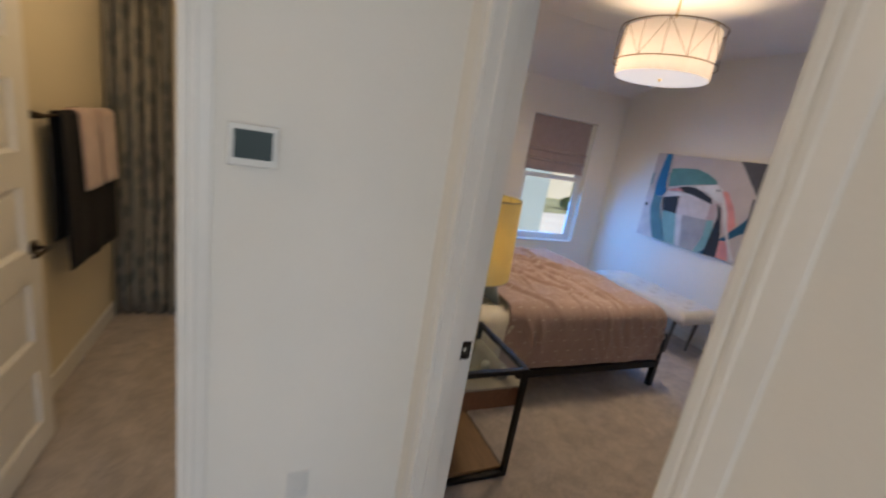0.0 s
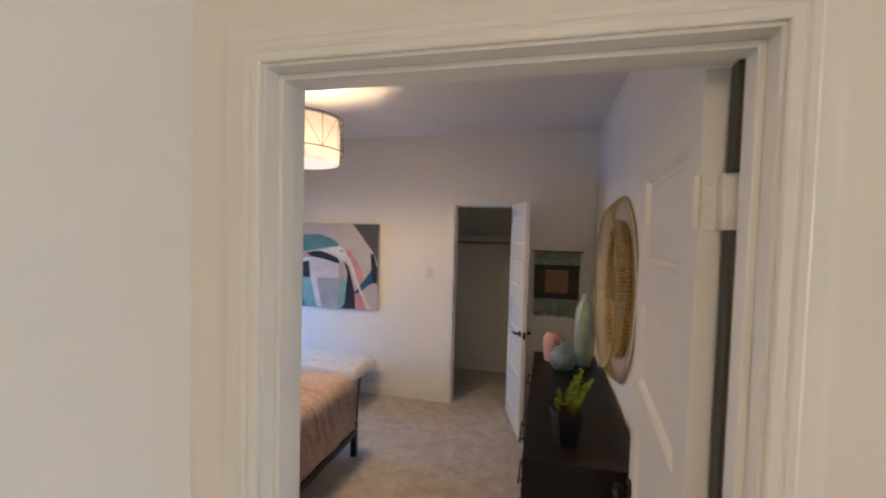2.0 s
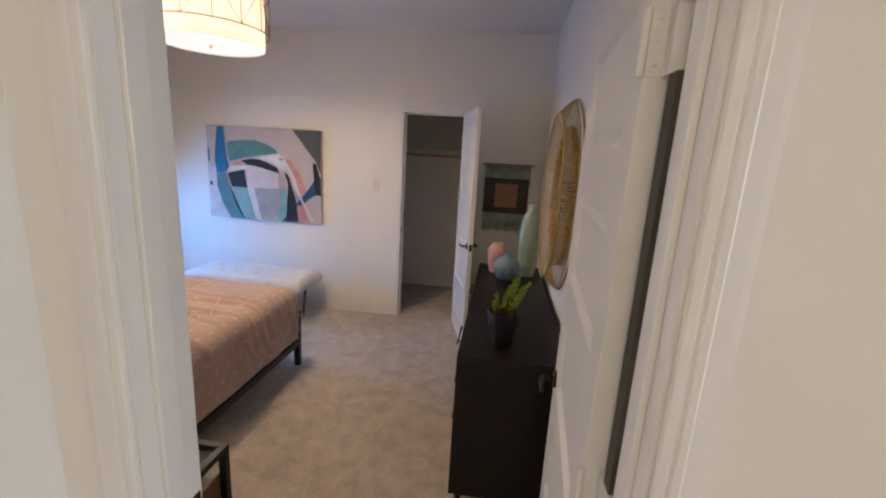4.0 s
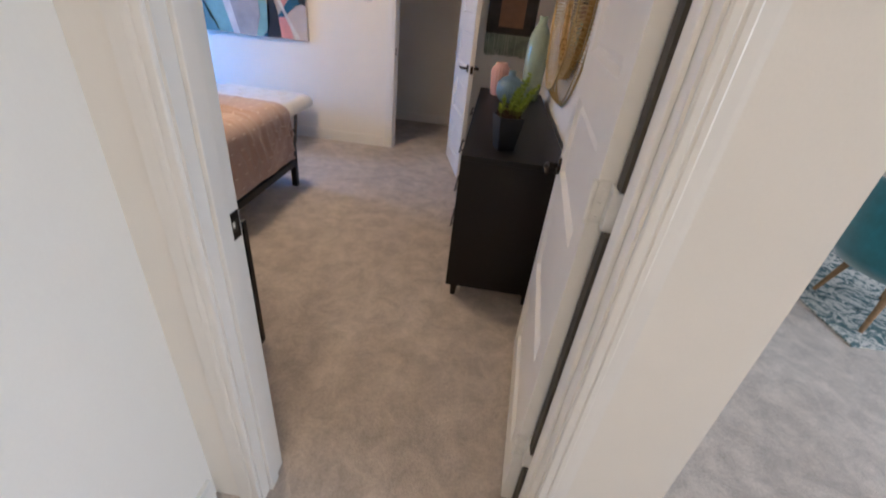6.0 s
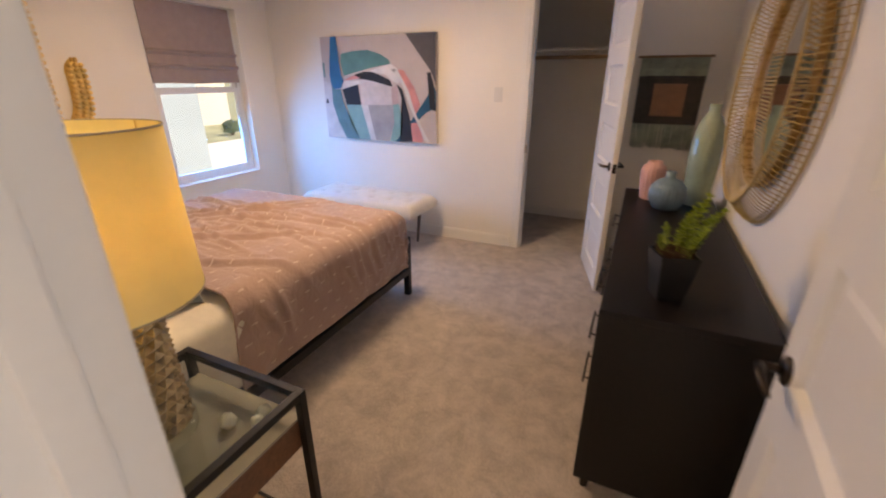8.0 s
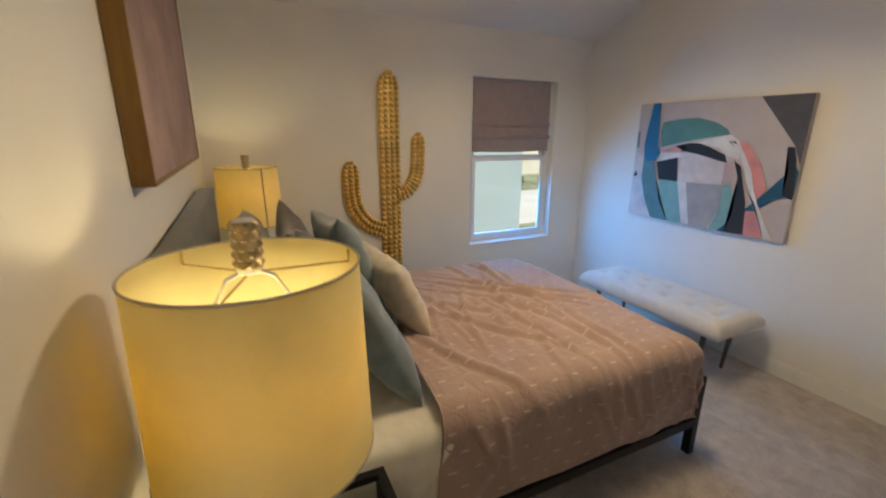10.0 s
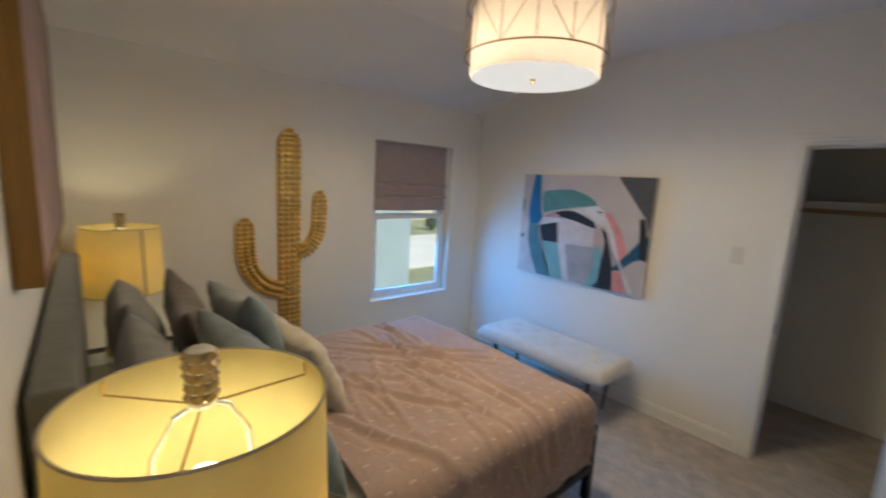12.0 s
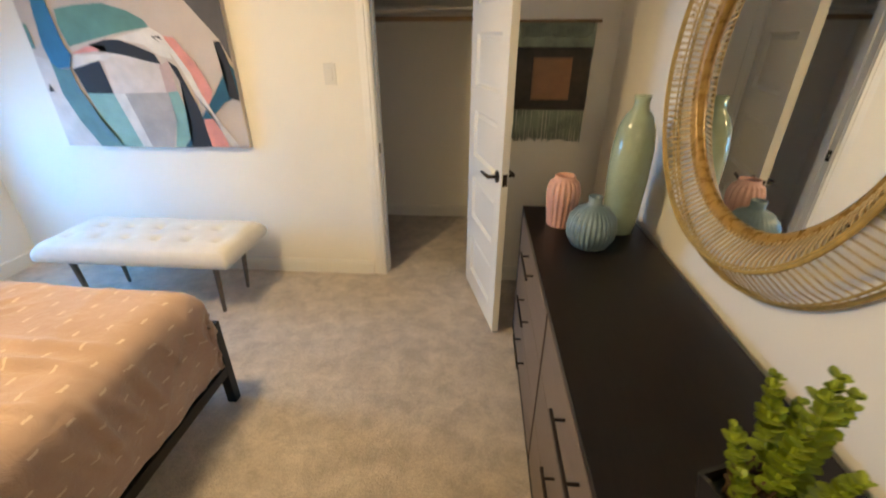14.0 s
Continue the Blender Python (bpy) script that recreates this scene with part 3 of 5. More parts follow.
part("window_sill", box((x1, WY0, WZ0 - 0.002), (0.012, WY1, WZ0 + 0.014), 0.003), TRIM, win, "white painted sill")
part("sash_lock", boxes(((x1 + 0.008, 2.62, 1.37), (x1 + 0.03, 2.68, 1.385)), bevel=0.003), VINYL, win)

loft_win = thing("window_2", "white vinyl loft window", "window", (4.0, 0, 0), kind="structure")
part("window_frame", boxes(((0.06, LY0, LZ0), (0.11, LY0 + 0.05, LZ1)), ((0.06, LY1 - 0.05, LZ0), (0.11, LY1, LZ1)), ((0.06, LY0 + 0.05, LZ0), (0.11, LY1 - 0.05, LZ0 + 0.05)),
                           ((0.06, LY0 + 0.05, LZ1 - 0.05), (0.11, LY1 - 0.05, LZ1)), ((0.06, -0.425, LZ0 + 0.05), (0.11, -0.375, LZ1 - 0.05))), VINYL, loft_win)
for a, b in ((LY0 + 0.05, -0.425), (-0.375, LY1 - 0.05)):
    part("pane", box((0.08, a, LZ0 + 0.05), (0.084, b, LZ1 - 0.05)), PANE, loft_win).visible_shadow = False

# roman blind, half lowered
blind = thing("roman_blind", "mauve fabric roman blind, half lowered, with stacked folds", "blind", (XW - 0.022, 0, 0))
rows = []
prof = [(0.0, 2.03), (0.002, 1.92), (0.003, 1.80), (0.004, 1.675), (0.030, 1.655), (0.026, 1.644), (0.004, 1.632), (0.006, 1.565), (0.033, 1.548), (0.028, 1.537), (0.005, 1.525), (0.007, 1.46), (0.010, 1.415), (-0.004, 1.415), (-0.006, 1.50), (-0.006, 2.03)]
for k in range(15):
    y = WY0 + 0.022 + k * (3.052 - WY0 - 0.022) / 14
    rows.append([(x + 0.002 * noise.noise(Vector((y * 4, z * 3, 0))), y, z + (0.003 * math.sin(y * 9) if z < 1.7 else 0)) for x, z in prof])
bm = bmesh.new()
vs = grid_mesh(bm, rows, close_v=True)
bm.faces.new(vs[0]), bm.faces.new(vs[-1])
part("fabric", bm, BLIND, blind)
part("headrail", box((-0.03, WY0 + 0.006, 2.0), (-0.008, 3.05, 2.036), 0.002), VINYL, blind, "white headrail")

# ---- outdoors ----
# darker, bluish stucco: the shade on the neighbour's wall is in its colour
SHADESTUCCO = surface("blue_shade_stucco", (0.42, 0.51, 0.57), 0.9, 0, 0.06, 1.0, 30.0, 0.4, 0.01)
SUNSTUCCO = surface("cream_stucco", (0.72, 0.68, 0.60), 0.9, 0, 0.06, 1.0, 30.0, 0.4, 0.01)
ROOF = surface("grey_shingle", (0.20, 0.18, 0.17), 0.9, 0, 0.25, 2.0, 12.0, 0.5, 0.02)
LAWN = surface("dry_lawn", (0.34, 0.36, 0.22), 0.95, 0, 0.35, 0.6, 14.0, 0.6, 0.03)
PAVE = surface("pale_concrete", (0.78, 0.76, 0.72), 0.9, 0, 0.10, 0.5, 12.0, 0.3, 0.01)
LEAVES = surface("tree_leaf", (0.20, 0.26, 0.12), 0.7, 0, 0.4, 1.0, 20.0, 0.3, 0.01)
BARK = surface("bark", (0.16, 0.11, 0.07), 0.9, 0, 0.3, 6.0, 40.0, 0.7, 0.01)
GZ = -3.1
setting("ground", box((-400, -400, GZ - 0.5), (400, 400, GZ)), LAWN, "dry green lawn reaching to the horizon", "ground")
setting("pavement", box((-30, -60, GZ), (-19, 80, GZ + 0.04)), PAVE, "pale concrete street outside the window", "pavement")


def house(name, label, lo, hi, wall, wins):
    """A storeyed house with a hipped roof and framed windows on the side that looks along +x."""
    hs = thing(name, label, "house", (hi[0], (lo[1] + hi[1]) / 2, GZ))
    d, wy, hh = hi[0] - lo[0], (hi[1] - lo[1]) / 2, hi[2] - GZ
    part("wall", box((-d, -wy, 0), (0, wy, hh)), wall, hs)
    bm = bmesh.new()
    e = 0.45
    b = [bm.verts.new(p) for p in ((e, -wy - e, hh), (e, wy + e, hh), (-d - e, wy + e, hh), (-d - e, -wy - e, hh))]
    t = [bm.verts.new(p) for p in ((-d / 2, -wy + d / 2.4, hh + 1.7), (-d / 2, wy - d / 2.4, hh + 1.7))]
    for f in ((b[0], b[1], t[1], t[0]), (b[1], b[2], t[1]), (b[2], b[3], t[0], t[1]), (b[3], b[0], t[0]), (b[3], b[2], b[1], b[0])):
        bm.faces.new(f)
    part("roof", bm, ROOF, hs)
    for y, z, w, h in wins:
        wd = part("window", boxes(((0, y - w / 2, z), (0.05, y - w / 2 + 0.08, z + h)), ((0, y + w / 2 - 0.08, z), (0.05, y + w / 2, z + h)), ((0, y - w / 2 + 0.08, z), (0.05, y + w / 2 - 0.08, z + 0.08)),
                                   ((0, y - w / 2 + 0.08, z + h - 0.08), (0.05, y + w / 2 - 0.08, z + h)), ((0, y - w / 2 + 0.08, z + h / 2 - 0.03), (0.05, y + w / 2 - 0.08, z + h / 2 + 0.03))), VINYL, hs)
        part("pane", box((0.01, y - w / 2 + 0.08, z + 0.08), (0.02, y + w / 2 - 0.08, z + h - 0.08)), SCREEN, wd, "dark glass")
    return hs


house("neighbour_house", "pale stucco neighbouring house with bluish shade put into its wall colour", (-24, -6, GZ), (-14.0, 9.85, 3.2), SHADESTUCCO, ())
house("far_house", "cream two-storey house across the street", (-52, 17, GZ), (-42, 34, 2.4), SUNSTUCCO, ((-3, 3.4, 1.6, 1.3), (3, 3.4, 1.6, 1.3), (-3, 0.9, 1.6, 1.3), (3, 0.9, 1.6, 1.3)))


def tree(at, height, spread, seed):
    rnd = random.Random(seed)
    t = thing("street_tree", "leafy green street tree across the road", "tree", at)
    bm = tube([(0, 0, 0), (0.05, 0.02, height * 0.3), (-0.03, 0.06, height * 0.6), (0, 0, height * 0.85)], [0.16, 0.12, 0.08, 0.03], 8)
    for k in range(7):
        a, z = k * 2.4, height * (0.35 + 0.06 * k)
        tube([(0, 0, z), (0.5 * spread * math.cos(a), 0.5 * spread * math.sin(a), z + 0.4 * spread), (0.8 * spread * math.cos(a), 0.8 * spread * math.sin(a), z + 0.6 * spread)], [0.06, 0.035, 0.012], 6, bm)
    part("trunk", bm, BARK, t)
    bm = bmesh.new()
    for k in range(1500):
        c = Vector((rnd.gauss(0, 0.45), rnd.gauss(0, 0.45), rnd.gauss(0, 0.36))) * spread + Vector((0, 0, height * 0.72))
        d1 = Vector((rnd.uniform(-1, 1), rnd.uniform(-1, 1), rnd.uniform(-1, 1))).normalized()
        d2 = d1.orthogonal().normalized()
        s = rnd.uniform(0.10, 0.20)
        bm.faces.new([bm.verts.new(c + s * q) for q in (d1, d2 * 0.6, -d1, -d2 * 0.6)])
    part("crown", bm, LEAVES, t)


tree((-31, 21.5, GZ), 1.1, 0.5, 4)
tree((-33, 26.5, GZ), 1.0, 0.5, 5)


# ---- bed ----
def fold(s, half, r):
    """Where cloth at s from the middle lies: outward place and drop, with an edge rounded by r."""
    a, sg = abs(s), 1 if s >= 0 else -1
    if a < half - r:
        return s, 0.0
    arc = r * math.pi / 2
    q = a - (half - r)
    if q < arc:
        return sg * (half - r + r * math.sin(q / r)), r * (1 - math.cos(q / r))
    return sg * (half + 0.012 * (q - arc)), r + q - arc


bed = thing("bed", "queen bed with black steel frame and charcoal upholstered headboard", "bed", (-2.752, 1.225, 0))
HW, HL, TOP = 0.765, 1.06, 0.640
for s in (-1, 1):
    part("side_rail", box((s * HW - 0.02, -HL, 0.165), (s * HW + 0.02, HL, 0.215), 0.003), BLACK, bed)
for y in (-HL + 0.02, HL):
    part("end_rail", box((-HW + 0.02, y - 0.018, 0.165), (HW - 0.02, y + 0.018, 0.215), 0.003), BLACK, bed)
part("foot_rail", box((-HW + 0.02, HL - 0.012, 0.385), (HW - 0.02, HL + 0.012, 0.425), 0.003), BLACK, bed)
for s in (-1, 1):
    part("foot_post", box((s * HW - 0.021, HL - 0.021, 0), (s * HW + 0.021, HL + 0.021, 0.44), 0.003), BLACK, bed)
    part("head_leg", box((s * HW - 0.021, -HL - 0.001, 0), (s * HW + 0.021, -HL + 0.041, 0.30), 0.003), BLACK, bed)
for k in range(9):
    part("foot_bar", box((-0.62 + k * 0.155 - 0.006, HL - 0.006, 0.21), (-0.62 + k * 0.155 + 0.006, HL + 0.006, 0.39)), BLACK, bed)
for k in range(8):
    part("slat", box((-HW + 0.02, -0.92 + k * 0.26, 0.19), (HW - 0.02, -0.85 + k * 0.26, 0.205)), BLACK, bed)
part("headboard", box((-HW - 0.02, -1.088, 0.2), (HW + 0.02, -1.012, 1.285), 0.012), HEADCLOTH, bed, "charcoal upholstered headboard", True)

mattress = thing("mattress", "mattress made up with a cream fitted sheet", "mattress", (-2.752, 1.235, 0.207))
part("body", box((-0.745, -0.968, 0.0), (0.745, 0.985, 0.405), 0.06, seg=4), SHEET, mattress, "", True)

piping = []
for k in range(64):
    a = 2 * math.pi * k / 64
    piping.append((0.748 * max(-1, min(1, 1.9 * math.cos(a))), 0.0085 + 0.980 * max(-1, min(1, 1.9 * math.sin(a))), 0.05))
part("piping", tube(piping, 0.006, 6, None, True), SHEET, mattress, "corded lower seam", True)

flat_sheet = thing("bed_sheet", "cream sheet hanging over the side of the bed", "sheet", (-2.752, 1.235, 0))
rows = []
for i in range(81):
    s = -1.10 + 2.20 * i / 80
    row = []
    for j in range(31):
        t = -0.955 + (0.72 + 0.02 * math.sin(s * 3)) * j / 30
        px, dx = fold(s, 0.770, 0.060)
        hang = min(1.0, dx / 0.10)
        w1 = noise.noise(Vector((t * 6, s * 1.3, dx * 2.0)))
        w2 = max(0.0, 1 - abs(noise.noise(Vector((t * 3.2 + dx * 2.5, 4.1, s * 1.1)))) * 4) ** 2
        row.append((px + math.copysign(1, s) * hang * (0.008 * w1 + 0.010 * w2), t, 0.6165 - dx + (1 - hang) * (0.004 * w1 + 0.006 * w2)))
    rows.append(row)
bm = bmesh.new()
grid_mesh(bm, rows)
cover = part("cloth", bm, SHEET, flat_sheet, "", True)
th_mod = cover.modifiers.new("thickness", "SOLIDIFY")
th_mod.thickness, th_mod.offset = 0.004, 1.0
part("hem", tube([row[-1] for row in rows], 0.004, 6), SHEET, flat_sheet, "stitched hem", True)

quilt = thing("quilt", "dusty pink quilt with white stitched dashes, rumpled on the bed", "quilt", (-2.752, 1.235, 0))
bm = bmesh.new()
uvl = bm.loops.layers.uv.new("UVMap")
NS, NT, DROP = 170, 140, 0.412
half, foot_y, y_start, r = 0.782, 1.025, -0.36, 0.095
smax, tmax = half - r + r * math.pi / 2 + DROP - r, foot_y - r + r * math.pi / 2 + DROP - r
cloth_uv = {}
fold_rnd = random.Random(11)
FOLDS = []
for k in range(34):
    ang = radians(fold_rnd.uniform(80, 112) if k % 4 else fold_rnd.uniform(35, 75))
    FOLDS.append((fold_rnd.uniform(-0.62, 0.50), fold_rnd.uniform(-0.33, 0.62), math.sin(ang), math.cos(ang), fold_rnd.uniform(0.14, 0.44), fold_rnd.uniform(0.011, 0.022), fold_rnd.uniform(0.010, 0.024), fold_rnd.uniform(-0.5, 0.5)))
# long soft drapes running down the near side
for k in range(11):
    ang = radians(fold_rnd.uniform(50, 84))
    FOLDS.append((fold_rnd.uniform(0.88, 1.0), fold_rnd.uniform(-0.2, 0.98), math.sin(ang), math.cos(ang), fold_rnd.uniform(0.08, 0.14), fold_rnd.uniform(0.010, 0.020), fold_rnd.uniform(0.016, 0.030), fold_rnd.uniform(-0.4, 0.4)))


def folds(s_, t_):
    """Height of the long soft creases that run over the quilt."""
    z_ = 0.0
    for cx, cy, fx, fy, ln, wd, ht, bend in FOLDS:
        a_, b_ = (s_ - cx) * fx + (t_ - cy) * fy, (s_ - cx) * fy - (t_ - cy) * fx
        b_ -= bend * a_ * a_
        if abs(a_) < 2 * ln and abs(b_) < 5 * wd:
            q_ = b_ / wd
            z_ += ht * math.exp(-(a_ / ln) ** 2) * (math.exp(-q_ * q_) - 0.45 * math.exp(-(q_ - 1.7) ** 2))
    return z_


rows = []
for i in range(NS + 1):
    s = -smax + 2 * smax * i / NS
    row = []
    for j in range(NT + 1):
        start = y_start + 0.035 * math.sin(s * 4.0) + 0.02 * s
        t = start + (tmax - start) * j / NT
        px, dx = fold(s, half, r)
        py, dy = fold(t, foot_y, r) if t > 0 else (t, 0.0)
        down = min(math.hypot(dx, dy), DROP + 0.006 * math.sin(9 * t) + 0.006 * math.sin(13 * s))
        if dx > r and dy > r:
            px, py = px - 0.02 * (dy - r) * math.copysign(1, px), py - 0.02
        p = Vector((s * 1.7, t * 1.7, 0))
        flat = max(0.0, 1 - down / 0.10)
        # broad diagonal folds on top, vertical folds on the hanging sides
        wx = s + 0.10 * noise.noise(Vector((s * 1.5, t * 1.5, 5.0)))
        ridge = 1 - abs(noise.noise(Vector((wx * 1.1 + t * 0.55, wx * 0.8 - t * 0.4, 3.3)))) * 5.0
        ridge2 = 1 - abs(noise.noise(Vector((wx * 2.4 + t * 0.9, t * 1.0 - wx * 1.3, 8.1)))) * 5.5
        z = TOP + 0.012 - down
        z += flat * (folds(s, t) + 0.012 * max(0, ridge) ** 2 + 0.008 * max(0, ridge2) ** 2 + 0.007 * noise.noise(p * 2) + 0.032 * (1 - (s / half) ** 2) * (1 - (t / 1.1) ** 2))
        hang = 1 - flat
        wav = folds(s, t) * 0.7 + 0.010 * noise.noise(Vector((t * 5.0, s * 1.2, down * 2.2))) + 0.010 * (max(0, 1 - abs(noise.noise(Vector((t * 4 + down * 4, 1.5, s)))) * 3)) ** 2
        if dx >= dy:
            px += math.copysign(1, px) * hang * wav
        if dy > 0:
            py += hang * (0.012 * noise.noise(Vector((s * 6.5, 4.4, down * 2.2))))
        v = Vector((px, py, z))
        cloth_uv[(i, j)] = (s + 2, t + 2)
        row.append(v)
    rows.append(row)
vs = [[bm.verts.new(p) for p in row] for row in rows]
for i in range(NS):
    for j in range(NT):
        f = bm.faces.new((vs[i][j], vs[i + 1][j], vs[i + 1][j + 1], vs[i][j + 1]))
        for lp, key in zip(f.loops, ((i, j), (i + 1, j), (i + 1, j + 1), (i, j + 1))):
            lp[uvl].uv = cloth_uv[key]
part("hem", tube([tuple(row[0]) for row in rows], 0.006, 6), QUILT, quilt, "stitched hem", True)
q_ob = part("cover", bm, QUILT, quilt, "", True)
sol = q_ob.modifiers.new("thickness", "SOLIDIFY")
sol.thickness, sol.offset = 0.012, -1.0


def pillow(name, label, w, h, d, at, lean, turn, spin, material, seed, category="pillow", pinch=0.06):
    p = thing(name, label, category, at)
    c = part("cover", cushion(w, h, d, seed=seed, pinch=pinch), material, p, "", True)
    c.matrix_basis = pose(0, 0, 0, lean, 0, turn) @ pose(0, 0, 0, 0, spin, 0)
    return p


pillow("bed_pillow", "grey linen bed pillow leaning on the headboard", 0.68, 0.62, 0.18, (-2.40, 0.405, 0.885), 12, 0, 3, GREY, 1)
pillow("bed_pillow", "grey linen bed pillow leaning on the headboard", 0.68, 0.62, 0.18, (-3.10, 0.405, 0.885), 12, 0, -4, GREY, 2)
pillow("throw_pillow", "taupe velvet throw pillow among the bed pillows", 0.60, 0.60, 0.15, (-3.03, 0.60, 0.92), 16, -4, 7, TAUPEPIL, 3, pinch=0.17)
pillow("throw_pillow", "large blue-grey velvet throw pillow on the bed", 0.64, 0.62, 0.18, (-2.39, 0.70, 0.91), 27, 4, 4, BLUEGREY, 4, pinch=0.15)
pillow("throw_pillow", "blue-grey velvet throw pillow on the bed", 0.62, 0.62, 0.17, (-2.86, 0.80, 0.93), 22, 4, -6, BLUEGREY, 5, pinch=0.17)
pillow("lumbar_pillow", "cream boucle lumbar pillow at the front", 0.66, 0.40, 0.17, (-2.80, 0.94, 0.860), 27, 6, 3, BEIGE, 6)


# ---- nightstands and lamps ----
def nightstand(at, label):
    n = thing("nightstand", label, "nightstand", at, group="nightstands beside the bed")
    w, d, h, b = 0.255, 0.255, 0.608, 0.0125
    for sx in (-1, 1):
        for sy in (-1, 1):
            part("leg", box((sx * w - (2 * b if sx > 0 else 0), sy * d - (2 * b if sy > 0 else 0), 0), (sx * w + (2 * b if sx < 0 else 0), sy * d + (2 * b if sy < 0 else 0), h), 0.0015), BLACK, n)
    for z in (h - 2 * b, 0.0):
        for s in (-1, 1):
            y = s * (d - b)
            part("rail", box((-w + 2 * b, y - b, z), (w - 2 * b, y + b, z + 2 * b), 0.0015), BLACK, n)
            x = s * (w - b)
            part("rail", box((x - b, -d + 2 * b, z), (x + b, d - 2 * b, z + 2 * b), 0.0015), BLACK, n)
    part("glass_top", box((-w + 2 * b, -d + 2 * b, h - 0.010), (w - 2 * b, d - 2 * b, h - 0.002)), GLASSTOP, n, "clear tempered glass top")
    part("tray", box((-w + 2 * b, -d + 2 * b, 0.4975), (w - 2 * b, d - 0.003, 0.507)), LINEN, n, "grey linen-lined tray under the glass")
    drawer = part("drawer", box((-w + 2 * b, -d + 2 * b, 0.395), (w - 2 * b, d - 0.004, 0.497), 0.003), WALNUT, n, "walnut drawer")
    part("pull", box((-0.06, d - 0.004, 0.44), (0.06, d + 0.010, 0.452), 0.002), BLACK, drawer)
    part("lower_shelf", box((-w + 2 * b, -d + 2 * b, 0.026), (w - 2 * b, d - 2 * b, 0.046), 0.002), SHELFWOOD, n, "honey wood lower shelf")
    return n


NS1 = nightstand((-1.662, 0.40, 0), "black steel nightstand with glass top and walnut drawer")
NS2 = copy_thing(NS1, pose(-3.83, 0.40, 0))


def studded(bm, r0, r1, z0, z1, rows_, around, out):
    """Rows of small pyramids round a tapering cylinder."""
    hz = (z1 - z0) / rows_
    for i in range(rows_):
        for k in range(around):
            a0 = 2 * math.pi * (k + 0.28 * i) / around
            da = math.pi / around
            sk = 0.28 * math.pi / around
            zc = z0 + (i + 0.5) * hz
            rr = r0 + (r1 - r0) * (zc - z0) / (z1 - z0)
            pt = lambda a, z, r: Vector((r * math.cos(a), r * math.sin(a), z))
            q = [pt(a0 - da - sk, zc - hz * 0.5, rr), pt(a0 + da - sk, zc - hz * 0.5, rr), pt(a0 + da + sk, zc + hz * 0.5, rr), pt(a0 - da + sk, zc + hz * 0.5, rr)]
            t = bm.verts.new(pt(a0, zc, rr + out))
            b = [bm.verts.new(p) for p in q]
            for m in range(4):
                bm.faces.new((b[m], b[(m + 1) % 4], t))
    bmesh.ops.remove_doubles(bm, verts=bm.verts, dist=0.0014)
    return bm


def table_lamp(at, label, seam=0.0):
    l = thing("table_lamp", label, "table lamp", at, group="lamps beside the bed")
    part("acrylic_foot", lathe([(0.104, 0), (0.106, 0.004), (0.106, 0.022), (0.102, 0.026)], 40), ACRYLIC, l, "clear acrylic foot", True)
    part("body", studded(bmesh.new(), 0.090, 0.080, 0.026, 0.370, 13, 20, 0.014), CERAMIC, l, "faceted bronze ceramic body")
    part("neck", lathe([(0.078, 0.370), (0.05, 0.385), (0.012, 0.39)], 28), CERAMIC, l, "", True)
    part("stem", tube([(0, 0, 0.385), (0, 0, 0.50)], 0.008, 10), BRASS, l)
    bm = bmesh.new()
    for s in (1, -1):
        tube([(0, s * 0.012, 0.48), (0, s * 0.062, 0.53), (0, s * 0.076, 0.60), (0, s * 0.066, 0.68), (0, s * 0.038, 0.732), (0, 0, 0.750)], 0.0042, 8, bm)
    part("harp", bm, POLISHED, l, "polished nickel harp")
    part("bulb", lathe([(0.012, 0.49), (0.014, 0.52), (0.030, 0.57), (0.031, 0.60), (0.022, 0.63), (0.004, 0.64)], 16), BULB, l, "glowing frosted bulb", True).visible_shadow = False
    r0, r1, z0, z1 = 0.192, 0.182, 0.394, 0.757
    bm = lathe([(r0, z0), (r1, z1), (r1 - 0.003, z1), (r0 - 0.003, z0), (r0, z0)], 56, caps=False)
    shade = part("shade", bm, SHADE, l, "cream linen drum shade, lit", True)
    for r, z in ((r0, z0), (r1, z1)):
        part("trim_ring", tube([(r * math.cos(a), r * math.sin(a), z) for a in (2 * math.pi * k / 48 for k in range(48))], 0.0024, 6, None, True), TANTRIM, shade)
    if seam:
        cs, sn = math.cos(seam), math.sin(seam)
        part("seam", tube([((r0 + 0.001) * cs, (r0 + 0.001) * sn, z0), ((r1 + 0.001) * cs, (r1 + 0.001) * sn, z1)], 0.0045, 6), TANTRIM, shade, "stitched tan seam")
    bm = bmesh.new()
    for k in range(3):
        a = 2 * math.pi * k / 3 - 0.35
        q = r1 - 0.006
        tube([(0.01 * math.cos(a), 0.01 * math.sin(a), 0.742), (q * math.cos(a), q * math.sin(a), 0.732), (q * math.cos(a), q * math.sin(a), 0.756)], 0.0018, 6, bm)
    part("spider", bm, BRASS, shade)
    part("finial", studded(bmesh.new(), 0.021, 0.022, 0.752, 0.832, 5, 8, 0.005), CERAMIC, l, "faceted ceramic finial")
    part("finial_cap", lathe([(0.019, 0.742), (0.021, 0.752), (0.021, 0.830), (0.016, 0.834)], 16), SHELL, l, "", True)
    return l


table_lamp((-1.645, 0.36, 0.608), "bronze ceramic table lamp with cream shade, switched on")
LAMP2 = table_lamp((-3.85, 0.39, 0.608), "bronze ceramic table lamp with cream shade, switched on", 0.45)


